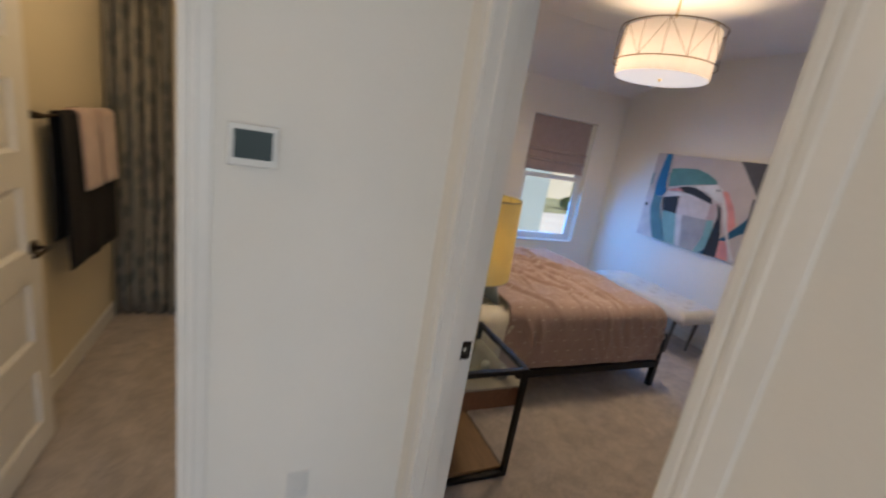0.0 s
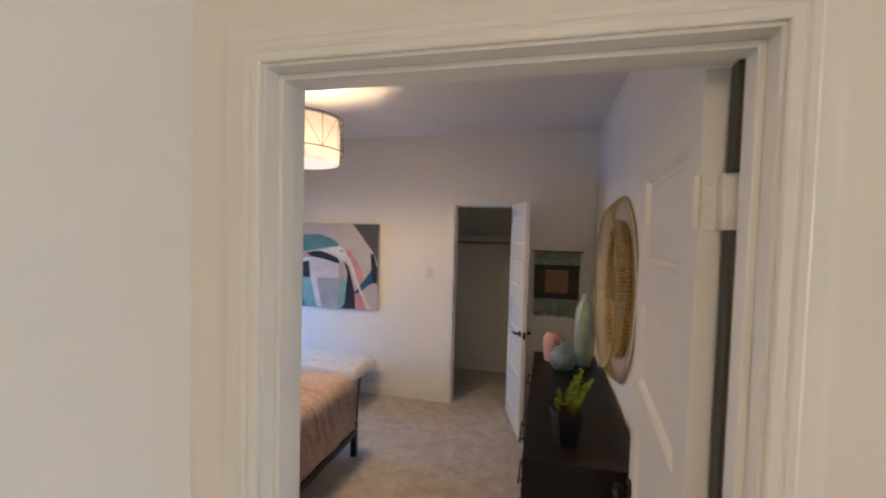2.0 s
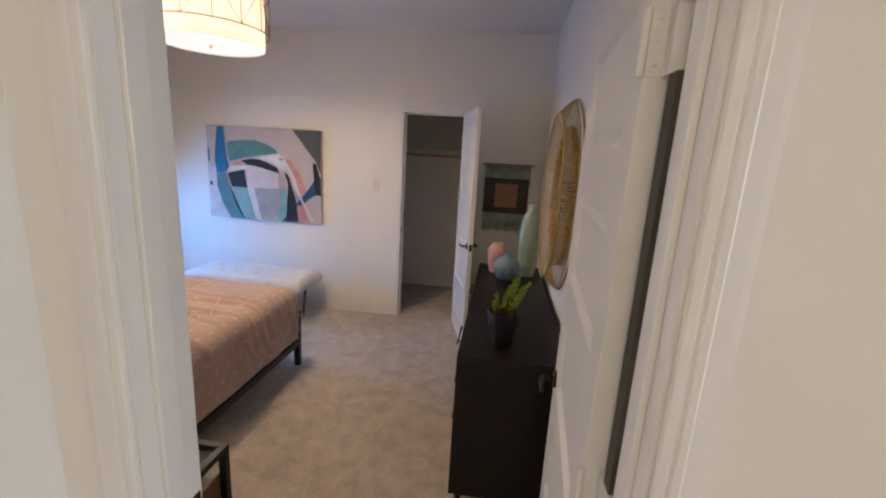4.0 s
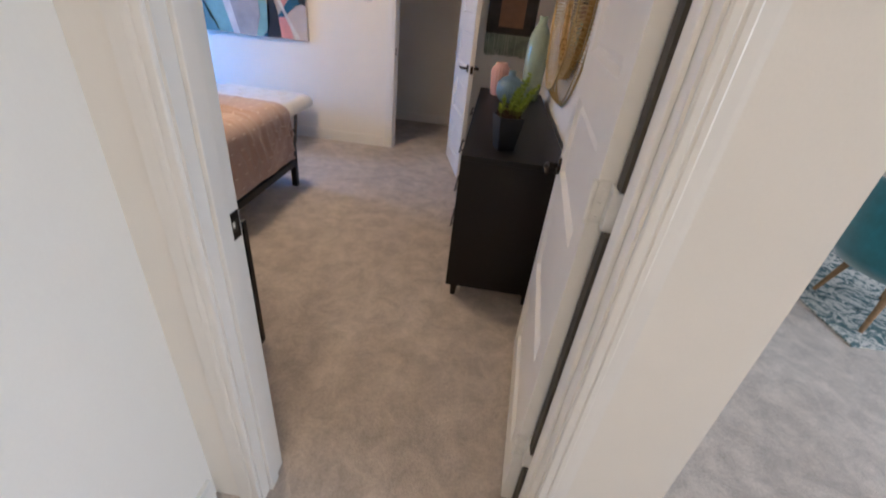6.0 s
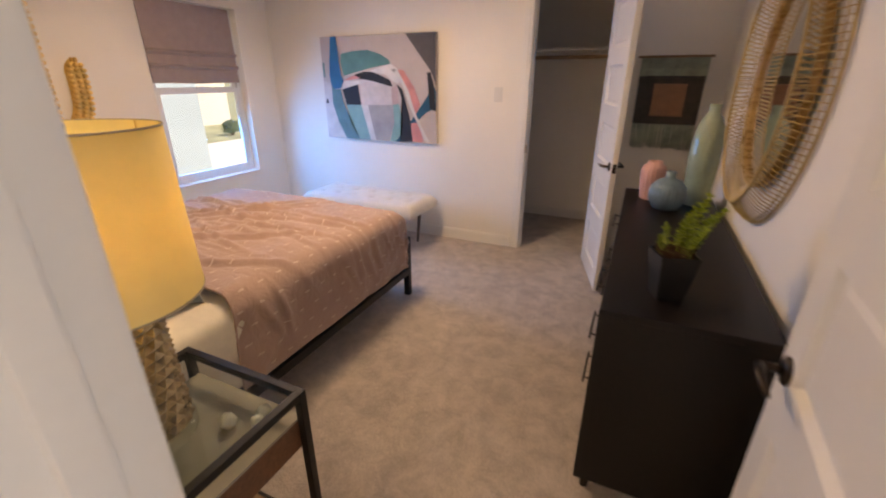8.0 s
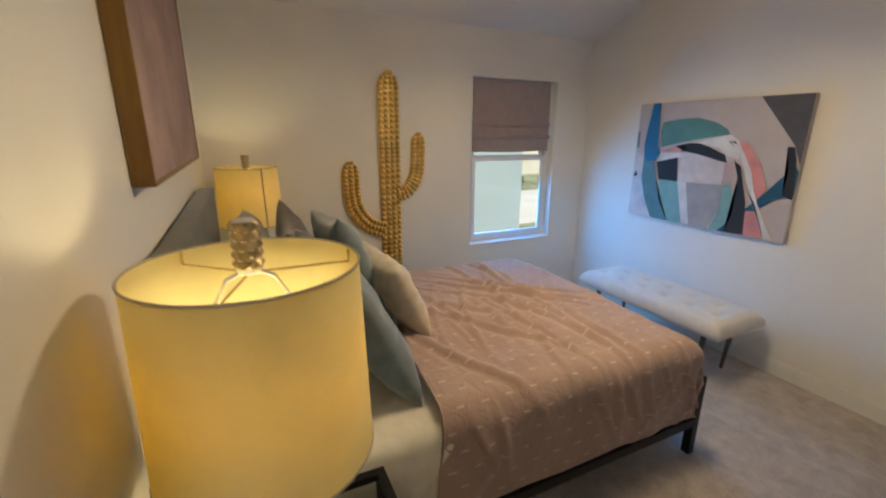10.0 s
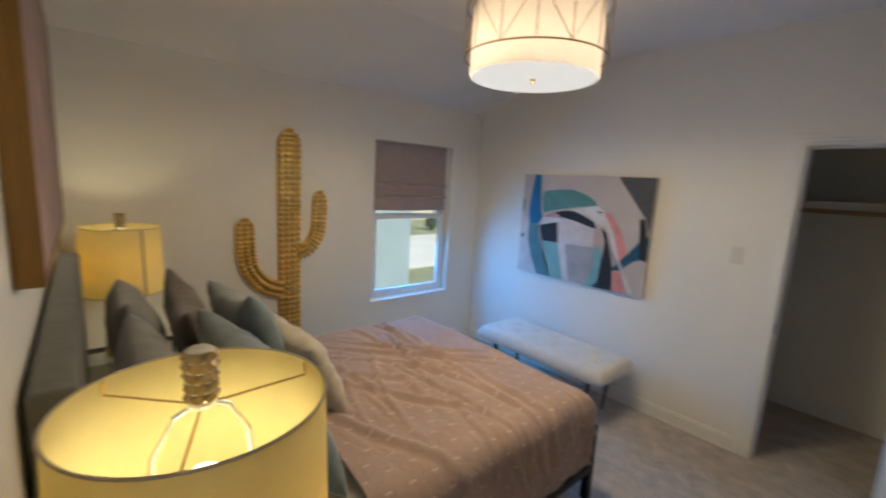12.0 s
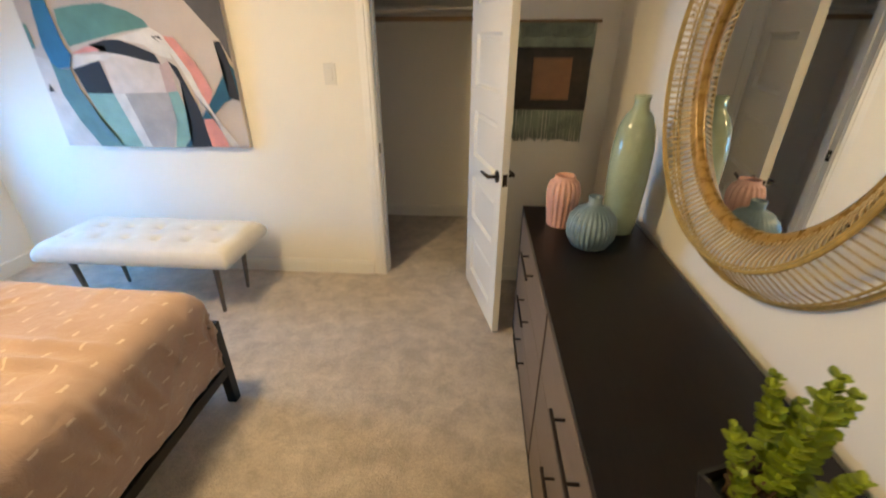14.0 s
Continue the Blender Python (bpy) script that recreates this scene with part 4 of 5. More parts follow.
def shell_thing(at, turn, s):
    o = thing("seashell", "pale decorative seashell under the glass top", "seashell", at, turn, "shells in the nightstand tray")
    prof = [(0.001, 0), (0.010 * s, 0.004), (0.020 * s, 0.012 * s), (0.024 * s, 0.024 * s), (0.017 * s, 0.036 * s), (0.008 * s, 0.046 * s), (0.001, 0.052 * s)]
    c = part("shell", lathe(prof, 18, ribs=9, rib_depth=0.10), SHELL, o, "", True)
    c.matrix_basis = pose(0, 0, 0.018 * s, 80, 0, 0)


shell_thing((-1.597, 0.546, 0.507), 20, 1.1)
shell_thing((-1.546, 0.591, 0.507), 100, 1.0)
shell_thing((-1.507, 0.541, 0.507), 200, 0.9)
vase = thing("dark_vase", "round black vase on the nightstand's lower shelf", "vase", (-1.60, 0.33, 0.046))
part("body", lathe([(0.05, 0), (0.08, 0.04), (0.09, 0.10), (0.07, 0.16), (0.03, 0.19), (0.032, 0.21)], 28), POT, vase, "", True)

# framed canvas over the bed
pic = thing("framed_canvas", "large pink abstract canvas in a golden brown frame above the headboard", "picture", (-2.76, Y0, 1.45))
PW, PH = 0.65, 0.80
part("frame", boxes(((-PW, 0.002, 0), (-PW + 0.012, 0.05, PH)), ((PW - 0.012, 0.002, 0), (PW, 0.05, PH)), ((-PW + 0.012, 0.002, 0), (PW - 0.012, 0.05, 0.012)), ((-PW + 0.012, 0.002, PH - 0.012), (PW - 0.012, 0.05, PH)), bevel=0.001), FRAMEWOOD, pic, "golden brown wooden frame")
part("canvas", box((-PW + 0.012, 0.004, 0.012), (PW - 0.012, 0.046, PH - 0.012)), surface("pink_canvas", (0.42, 0.29, 0.27), 0.8, 0, 0.3, 3.0, 60.0, 0.2, 0.001), pic)

# ---- pendant ----
pend = thing("pendant_light", "cream drum pendant in a brass wire cage, switched on", "ceiling light", (-2.24, 1.83, 0))
part("canopy", lathe([(0.001, 2.70), (0.06, 2.702), (0.064, 2.71), (0.064, CEIL_Z)], 28), BRASS, pend, "brass ceiling canopy", True)
part("rod", tube([(0, 0, 2.45), (0, 0, 2.705)], 0.006, 10), BRASS, pend)
R = 0.288
part("shade", lathe([(R, 2.188), (R, 2.47), (R - 0.003, 2.47), (R - 0.003, 2.188), (R, 2.188)], 72, caps=False), DRUM, pend, "cream fabric drum shade", True)
part("diffuser", lathe([(0.001, 2.186), (R - 0.006, 2.186), (R - 0.006, 2.190), (0.001, 2.190)], 64, caps=False), DIFF, pend, "frosted white diffuser").visible_shadow = False
part("knob", lathe([(0.002, 2.166), (0.010, 2.170), (0.007, 2.177), (0.012, 2.183), (0.012, 2.187)], 16), BRASS, pend, "small brass knob", True)
RC = 0.315
for z in (2.265, 2.475):
    part("cage_ring", tube([(RC * math.cos(a), RC * math.sin(a), z) for a in (2 * math.pi * k / 64 for k in range(64))], 0.0035, 6, None, True), WIRE, pend)
for k in range(14):
    a = 2 * math.pi * k / 14
    part("cage_wire", tube([(RC * math.cos(a), RC * math.sin(a), 2.265), (RC * math.cos(a), RC * math.sin(a), 2.475)], 0.0018, 5), WIRE, pend)
for k in range(7):
    a0, a1, a2 = (2 * math.pi * (k + q) / 7 for q in (0, 0.5, 1))
    part("cage_brace", tube([(RC * math.cos(a0), RC * math.sin(a0), 2.475), (RC * math.cos(a1), RC * math.sin(a1), 2.265), (RC * math.cos(a2), RC * math.sin(a2), 2.475)], 0.0018, 5), WIRE, pend)
for k in range(3):
    a = 2 * math.pi * k / 3
    part("spoke", tube([(0, 0, 2.465), (RC * math.cos(a), RC * math.sin(a), 2.475)], 0.002, 5), BRASS, pend)


# ---- gold cactus on the window wall ----
cactus = thing("wall_cactus", "embossed gold metal cactus hung on the wall", "wall sculpture", (XW, 1.449, 0))


def beaded(points, width, cols, step=0.034):
    """A limb of embossed kernels: cols columns across, following a smooth path in the wall's plane."""
    bm = bmesh.new()
    pts = [Vector((0, *p)) for p in points]
    dense = []
    for i in range(len(pts) - 1):
        p0, p1, p2, p3 = pts[max(0, i - 1)], pts[i], pts[i + 1], pts[min(len(pts) - 1, i + 2)]
        for k in range(24):
            t = k / 24
            dense.append(0.5 * ((2 * p1) + (p2 - p0) * t + (2 * p0 - 5 * p1 + 4 * p2 - p3) * t * t + (3 * p1 - p0 - 3 * p2 + p3) * t ** 3))
    dense.append(pts[-1])
    line, acc = [dense[0]], 0.0
    for a, b in zip(dense, dense[1:]):
        acc += (b - a).length
        if acc >= step:
            line.append(b)
            acc = 0.0
    n = len(line)
    for i, p in enumerate(line):
        d = (line[min(n - 1, i + 1)] - line[max(0, i - 1)]).normalized()
        side = Vector((1, 0, 0)).cross(d).normalized()
        left = (n - 1 - i) * step
        w = width * min(1.0, math.sqrt(max(0.12, 1 - max(0, 1 - left / (width * 0.55)) ** 2)))
        for c in range(cols):
            u = (c + 0.5) / cols * 2 - 1
            o = p + side * (u * w / 2) + Vector((0.012 + 0.030 * math.sqrt(max(0, 1 - u * u)), 0, 0))
            ru, rd = w / cols * 0.52, step * 0.56
            rings = []
            for m in range(5):
                ph = math.pi * m / 4
                rings.append([o + side * (ru * math.sin(ph) * math.cos(t)) + d * (rd * -math.cos(ph)) + Vector((0.018 * math.sin(ph) * math.sin(t), 0, 0)) for t in (2 * math.pi * k / 8 for k in range(8))])
            grid_mesh(bm, rings, close_v=True)
    bmesh.ops.remove_doubles(bm, verts=bm.verts, dist=0.0004)
    # domed sheet behind the kernels
    rows = []
    for i, p in enumerate(line):
        d = (line[min(n - 1, i + 1)] - line[max(0, i - 1)]).normalized()
        side = Vector((1, 0, 0)).cross(d).normalized()
        left = (n - 1 - i) * step
        w = 0.47 * width * min(1.0, math.sqrt(max(0.12, 1 - max(0, 1 - left / (width * 0.55)) ** 2)))
        rows.append([p + side * (w * math.cos(math.pi * k / 10)) + Vector((0.004 + 0.026 * math.sin(math.pi * k / 10), 0, 0)) for k in range(11)])
    grid_mesh(bm, rows)
    return bm


part("trunk", beaded([(0, 0.46), (0, 0.9), (0, 1.4), (0, 1.75), (0, 2.035)], 0.182, 4, 0.031), GOLD, cactus, "", True)
part("arm", beaded([(-0.07, 0.80), (-0.20, 0.86), (-0.30, 1.0), (-0.322, 1.18), (-0.322, 1.365)], 0.140, 3, 0.029), GOLD, cactus, "", True)
part("arm", beaded([(0.07, 1.09), (0.16, 1.13), (0.225, 1.24), (0.244, 1.40), (0.244, 1.585)], 0.125, 3, 0.029), GOLD, cactus, "", True)

# ---- abstract canvas on the art wall ----
AX0, AX1, AZ0, AZ1 = -3.535, -2.312, 0.900, 1.818
art = thing("abstract_canvas", "unframed abstract canvas with teal, pink, grey and black curves", "painting", ((AX0 + AX1) / 2, Y1, AZ0))
AW, AH = AX1 - AX0, AZ1 - AZ0
CANVAS = surface("canvas_ground", (0.55, 0.48, 0.45), 0.85, 0, 0.07, 5.0, 220.0, 0.3, 0.001)
part("canvas", box((-AW / 2, -0.04, 0), (AW / 2, -0.004, AH), 0.003), CANVAS, art)
PAINTS = {k: surface("paint_" + k, c, 0.75, 0, 0.16, 9.0, 200.0, 0.25, 0.001) for k, c in dict(
    blue=(0.012, 0.17, 0.34), teal=(0.10, 0.27, 0.255), slate=(0.10, 0.235, 0.26), mint=(0.22, 0.44, 0.42), black=(0.022, 0.024, 0.03), light=(0.66, 0.60, 0.58),
    grey=(0.40, 0.385, 0.385), dark=(0.10, 0.095, 0.10), pink=(0.70, 0.29, 0.27), navy=(0.012, 0.10, 0.17), rose=(0.55, 0.40, 0.38), white=(0.72, 0.70, 0.68)).items()}
layer = [0.0405]


def stroke(color, outline):
    """A painted shape, from an outline in fractions of the canvas (to the right, down)."""
    bm = bmesh.new()
    for y in (-layer[0], -layer[0] + 0.0006):
        vs = [bm.verts.new(((min(1, max(0, u)) - 0.5) * AW, y, (1 - min(1, max(0, v))) * AH)) for u, v in outline]
        bm.faces.new(vs)
    layer[0] += 0.0004
    bmesh.ops.triangulate(bm, faces=bm.faces)
    part("painted_shape", bm, PAINTS[color], art)


stroke("light", [(0.0, 0.42), (0.08, 0.45), (0.19, 1.0), (0.0, 1.0)])
stroke("teal", [(0.19, 0.16), (0.29, 0.14), (0.43, 0.13), (0.54, 0.17), (0.61, 0.22), (0.63, 0.26), (0.48, 0.29), (0.33, 0.33), (0.2, 0.37), (0.18, 0.24)])
stroke("white", [(0.19, 0.43), (0.38, 0.34), (0.63, 0.26), (0.7, 0.32), (0.7, 0.44), (0.64, 0.42), (0.58, 0.36), (0.46, 0.33), (0.37, 0.36), (0.23, 0.41)])
stroke("white", [(0.2, 0.42), (0.42, 0.41), (0.47, 0.42), (0.35, 0.45), (0.33, 0.45), (0.18, 0.5), (0.18, 0.47)])
stroke("pink", [(0.2, 0.41), (0.28, 0.37), (0.38, 0.36), (0.36, 0.39), (0.24, 0.41)])
stroke("black", [(0.3, 0.36), (0.39, 0.33), (0.46, 0.33), (0.53, 0.36), (0.62, 0.41), (0.64, 0.47), (0.56, 0.45), (0.47, 0.42), (0.38, 0.4), (0.34, 0.4), (0.38, 0.36)])
stroke("light", [(0.35, 0.45), (0.42, 0.42), (0.47, 0.42), (0.63, 0.47), (0.63, 0.64), (0.35, 0.65)])
stroke("mint", [(0.21, 0.65), (0.35, 0.65), (0.42, 1.0), (0.31, 1.0), (0.24, 0.82)])
stroke("black", [(0.18, 0.5), (0.33, 0.45), (0.35, 0.65), (0.21, 0.65)])
stroke("white", [(0.35, 0.65), (0.41, 0.65), (0.47, 1.0), (0.42, 1.0)])
stroke("grey", [(0.41, 0.65), (0.64, 0.64), (0.65, 0.79), (0.59, 1.0), (0.47, 1.0)])
stroke("rose", [(0.63, 0.48), (0.68, 0.45), (0.69, 0.63), (0.63, 0.64)])
stroke("mint", [(0.64, 0.64), (0.69, 0.63), (0.72, 0.81), (0.71, 0.9), (0.65, 1.0), (0.6, 1.0), (0.65, 0.79)])
stroke("navy", [(0.65, 1.0), (0.8, 0.77), (0.88, 0.64), (0.98, 0.46), (1.0, 0.5), (1.0, 0.59), (1.0, 0.66), (0.92, 0.7), (0.81, 0.83), (0.73, 0.91), (0.69, 1.0)])
stroke("black", [(0.68, 0.45), (0.72, 0.49), (0.75, 0.62), (0.78, 0.75), (0.79, 0.85), (0.8, 0.99), (0.69, 1.0), (0.72, 0.85), (0.72, 0.72), (0.72, 0.59)])
stroke("pink", [(0.69, 0.31), (0.74, 0.32), (0.77, 0.38), (0.82, 0.47), (0.87, 0.63), (0.85, 0.69), (0.83, 0.72), (0.78, 0.57), (0.73, 0.43)])
stroke("black", [(0.63, 0.31), (0.67, 0.31), (0.7, 0.37), (0.72, 0.4)])
stroke("pink", [(0.79, 0.81), (0.85, 0.8), (0.89, 0.97), (0.89, 0.99), (0.8, 0.99), (0.79, 0.85)])
stroke("white", [(0.64, 0.31), (0.7, 0.39), (0.74, 0.5), (0.78, 0.65), (0.83, 0.75), (0.88, 0.91), (0.91, 0.99), (0.95, 0.99), (0.88, 0.84), (0.84, 0.74), (0.81, 0.65), (0.78, 0.52), (0.73, 0.4), (0.7, 0.34)])
stroke("dark", [(0.76, 0), (1, 0), (1.0, 0.46), (0.96, 0.33), (0.9, 0.23)])
stroke("black", [(0.93, 0.34), (0.96, 0.34), (0.98, 0.43), (0.99, 0.54), (1.0, 0.69), (0.95, 0.67), (0.96, 0.5)])
stroke("slate", [(0.08, 0.46), (0.11, 0.5), (0.17, 0.5), (0.18, 0.61), (0.21, 0.71), (0.24, 0.84), (0.32, 1.0), (0.19, 1.0), (0.12, 0.82), (0.08, 0.65)])
stroke("blue", [(0.105, 0), (0.16, 0), (0.17, 0.21), (0.18, 0.36), (0.2, 0.42), (0.17, 0.49), (0.11, 0.5), (0.08, 0.46), (0.07, 0.36), (0.08, 0.23)])
stroke("teal", [(0.01, 0.24), (0.028, 0.24), (0.03, 0.38), (0.012, 0.38)])
stroke("black", [(0.012, 0.64), (0.03, 0.59), (0.045, 0.64)])

# ---- bench ----
bench = thing("tufted_bench", "white button-tufted bench on bronze legs below the painting", "bench", (-2.850, 3.11, 0))
bm = bmesh.new()
BW, BD, NX, NY = 0.580, 0.235, 96, 40
buttons = [(-0.48 + 0.19 * k + (0.10 if r_ else 0), -0.08 + 0.16 * r_) for r_ in (0, 1) for k in range(6 if not r_ else 5)]


def bench_top(x, y):
    ex, ey = max(0, abs(x) - (BW - 0.06)) / 0.06, max(0, abs(y) - (BD - 0.06)) / 0.06
    z = 0.470 - 0.022 * (ex * ex + ey * ey)
    for bx, by in buttons:
        d2 = (x - bx) ** 2 + (y - by) ** 2
        z -= 0.022 * math.exp(-d2 / 0.0009) + 0.006 * math.exp(-d2 / 0.006)
    return z + 0.004 * noise.noise(Vector((x * 6, y * 6, 2)))


grid_mesh(bm, [[(BW * (2 * i / NX - 1), BD * (2 * j / NY - 1), bench_top(BW * (2 * i / NX - 1), BD * (2 * j / NY - 1))) for j in range(NY + 1)] for i in range(NX + 1)])
bm2 = boxes(((-BW + 0.004, -BD + 0.004, 0.355), (BW - 0.004, BD - 0.004, 0.40)), bevel=0.012)
rim = []
for i in range(NX + 1):
    rim.append((BW * (2 * i / NX - 1), -BD))
for j in range(1, NY + 1):
    rim.append((BW, BD * (2 * j / NY - 1)))
for i in range(NX - 1, -1, -1):
    rim.append((BW * (2 * i / NX - 1), BD))
for j in range(NY - 1, 0, -1):
    rim.append((-BW, BD * (2 * j / NY - 1)))
prof = [(0.0, None), (0.008, 0.412), (0.012, 0.392), (0.010, 0.368), (0.0, 0.352)]
grid_mesh(bm, [[(x + math.copysign(o, x) * (abs(x) > BW - 0.001), y + math.copysign(o, y) * (abs(y) > BD - 0.001), z if z else bench_top(x, y)) for o, z in prof] for x, y in rim], close_u=True)
bmesh.ops.remove_doubles(bm, verts=bm.verts, dist=0.0003)
part("seat", bm, BENCHCLOTH, bench, "", True)
part("seat_base", bm2, BENCHCLOTH, bench)
for bx, by in buttons:
    part("button", lathe([(0.013, -0.004), (0.012, 0.003), (0.006, 0.006), (0.001, 0.007)], 12, (bx, by, 0.437)), BENCHCLOTH, bench, "", True)
for sx in (-1, 1):
    for sy in (-1, 1):
        part("leg", tube([(sx * 0.455, sy * 0.155, 0.352), (sx * 0.430, sy * 0.145, 0.0)], [0.019, 0.011], 10), GUNMETAL, bench, "gunmetal tapered leg")
        part("bracket", box((sx * 0.455 - 0.028, sy * 0.155 - 0.028, 0.343), (sx * 0.455 + 0.028, sy * 0.155 + 0.028, 0.358), 0.003), BRONZE, bench)

# ---- dresser ----
dr = thing("dresser", "long espresso dresser with taupe drawer fronts and bar pulls", "dresser", (-0.425, 1.978, 0))
DW, DL = 0.235, 0.845
part("top", box((-DW, -DL, 0.782), (DW, DL, 0.806), 0.002), ESPRESSO, dr)
for s in (-1, 1):
    part("side_panel", box((-DW, s * DL - (0.024 if s > 0 else 0), 0.108), (DW, s * DL + (0.024 if s < 0 else 0), 0.782), 0.001), ESPRESSO, dr)
part("bottom_panel", box((-DW, -DL + 0.024, 0.108), (DW, DL - 0.024, 0.132)), ESPRESSO, dr)
part("back_panel", box((DW - 0.012, -DL + 0.024, 0.132), (DW, DL - 0.024, 0.782)), ESPRESSO, dr)
part("divider", box((-DW + 0.004, -0.010, 0.132), (DW - 0.012, 0.010, 0.782)), ESPRESSO, dr)
for sx in (-1, 1):
    for sy in (-1, 1):
        part("foot", tube([(sx * 0.19, sy * 0.76, 0.108), (sx * 0.195, sy * 0.77, 0.0)], [0.022, 0.014], 12), BRONZE, dr)
for c, (a, b) in enumerate(((-DL + 0.026, -0.012), (0.012, DL - 0.026))):
    for k in range(3):
        z0 = 0.136 + k * 0.2145
        d = part("drawer_front", box((-DW + 0.001, a, z0), (-DW + 0.021, b, z0 + 0.2105), 0.0015), DRAWER, dr)
        ym = (a + b) / 2
        bm = tube([(-DW - 0.028, ym - 0.11, z0 + 0.15), (-DW - 0.028, ym + 0.11, z0 + 0.15)], 0.005, 8)
        for q in (-0.08, 0.08):
            tube([(-DW - 0.028, ym + q, z0 + 0.15), (-DW + 0.002, ym + q, z0 + 0.15)], 0.004, 8, bm)
        part("bar_pull", bm, BRONZE, d, "dark bronze bar pull")

TOPZ = 0.8062
v = thing("pink_vase", "pink matte ribbed ceramic vase on the dresser", "vase", (-0.525, 2.61, TOPZ))
part("body", lathe([(0.052, 0), (0.056, 0.004), (0.063, 0.07), (0.069, 0.135), (0.068, 0.165), (0.058, 0.190), (0.043, 0.199), (0.041, 0.216), (0.036, 0.216), (0.037, 0.20), (0.050, 0.18)], 112, ribs=18, rib_depth=0.05, rib_from=0.003, rib_to=0.192, caps=False), PINKV, v, "", True)
v = thing("blue_vase", "round blue-grey ribbed glazed vase on the dresser", "vase", (-0.450, 2.405, TOPZ))
part("body", lathe([(0.050, 0), (0.066, 0.006), (0.088, 0.045), (0.093, 0.080), (0.085, 0.122), (0.058, 0.154), (0.030, 0.166), (0.024, 0.176), (0.026, 0.200), (0.021, 0.200), (0.018, 0.18)], 120, ribs=30, rib_depth=0.032, rib_from=0.005, rib_to=0.13, caps=False), BLUEV, v, "", True)
v = thing("green_vase", "tall glossy celadon bottle vase on the dresser", "vase", (-0.300, 2.56, TOPZ))
part("body", lathe([(0.052, 0), (0.061, 0.006), (0.068, 0.08), (0.075, 0.22), (0.075, 0.34), (0.066, 0.415), (0.047, 0.462), (0.029, 0.484), (0.026, 0.507), (0.030, 0.530), (0.024, 0.530), (0.020, 0.50)], 56, caps=False), GREENV, v, "", True)

# succulent in a black square pot
plant = thing("potted_succulent", "bright green succulent in a tapered black pot on the dresser", "plant", (-0.478, 1.315, TOPZ))
bm = bmesh.new()
prof = [(0.040, 0), (0.058, 0.15), (0.052, 0.15), (0.048, 0.13)]
vs = grid_mesh(bm, [[(r_ * sx, r_ * sy, z) for sx, sy in ((1, 1), (-1, 1), (-1, -1), (1, -1))] for r_, z in prof], close_v=True)
bm.faces.new(vs[0]), bm.faces.new(vs[-1])
bmesh.ops.bevel(bm, geom=[e for e in bm.edges if abs(e.verts[0].co.z - e.verts[1].co.z) > 0.1], offset=0.004, segments=2, affect="EDGES", profile=0.5)
pot = part("pot", bm, POT, plant, "black tapered pot")
pot.matrix_basis = pose(0, 0, 0, 0, 0, 20)
rnd = random.Random(7)
bm = bmesh.new()
for k in range(90):
    a, q = rnd.uniform(0, 6.28), rnd.uniform(0.01, 0.05)
    tube([(q * math.cos(a), q * math.sin(a), 0.125), (q * math.cos(a) + rnd.uniform(-0.03, 0.03), q * math.sin(a) + rnd.uniform(-0.03, 0.03), 0.158 + rnd.uniform(0, 0.022)), (q * math.cos(a + 0.6) * 1.2, q * math.sin(a + 0.6) * 1.2, 0.140)], 0.0022, 4, bm)
part("moss", bm, SOIL, plant, "brown root moss")
leaf_bm = bmesh.new()
grid_mesh(leaf_bm, [[(x, y * w, 0.010 * (x / 0.03) ** 2 * 0.3 + 0.002 * abs(y)) for y in (-1, -0.5, 0, 0.5, 1)] for x, w in ((0.0, 0.003), (0.007, 0.009), (0.015, 0.0125), (0.022, 0.010), (0.027, 0.003))])
master = None
# each sprig: foot, lean, height and leaf size
for sx, sy, lx, ly, hgt, size in ((-0.025, 0.015, -0.008, 0.045, 0.085, 0.70), (-0.035, -0.01, -0.012, 0.01, 0.060, 0.62), (0.02, 0.0, 0.045, 0.055, 0.185, 0.95), (0.01, 0.025, 0.035, 0.095, 0.125, 0.95),
                                  (0.03, -0.02, 0.035, -0.01, 0.100, 0.85), (0.03, 0.02, 0.085, 0.050, 0.140, 0.95), (0.0, 0.0, 0.025, 0.020, 0.125, 0.90), (0.035, 0.03, 0.060, 0.085, 0.080, 0.85)):
    path = [Vector((sx + lx * (t / 12) ** 1.4, sy + ly * (t / 12) ** 1.4, 0.132 + hgt * t / 12)) for t in range(13)]
    stem = part("stem", tube(path, 0.003, 6), LEAF, plant)
    for t in range(2, 13):
        for m in range(5):
            ang = t * 43 + m * 72 + rnd.uniform(-14, 14)
            tilt = 2 - 40 * (t / 12) + rnd.uniform(-18, 18)
            mm = Matrix.Translation(path[t]) @ pose(0, 0, 0, 0, 0, ang) @ pose(0, 0, 0, 0, tilt, 0) @ Matrix.Scale(size * rnd.uniform(0.72, 1.08) * (1.0 if t < 11 else 0.7), 4)
            if master is None:
                master = part("leaf", leaf_bm, LEAF, stem, "", True)
                master.matrix_basis = mm
            else:
                share("leaf", master, mm, stem)

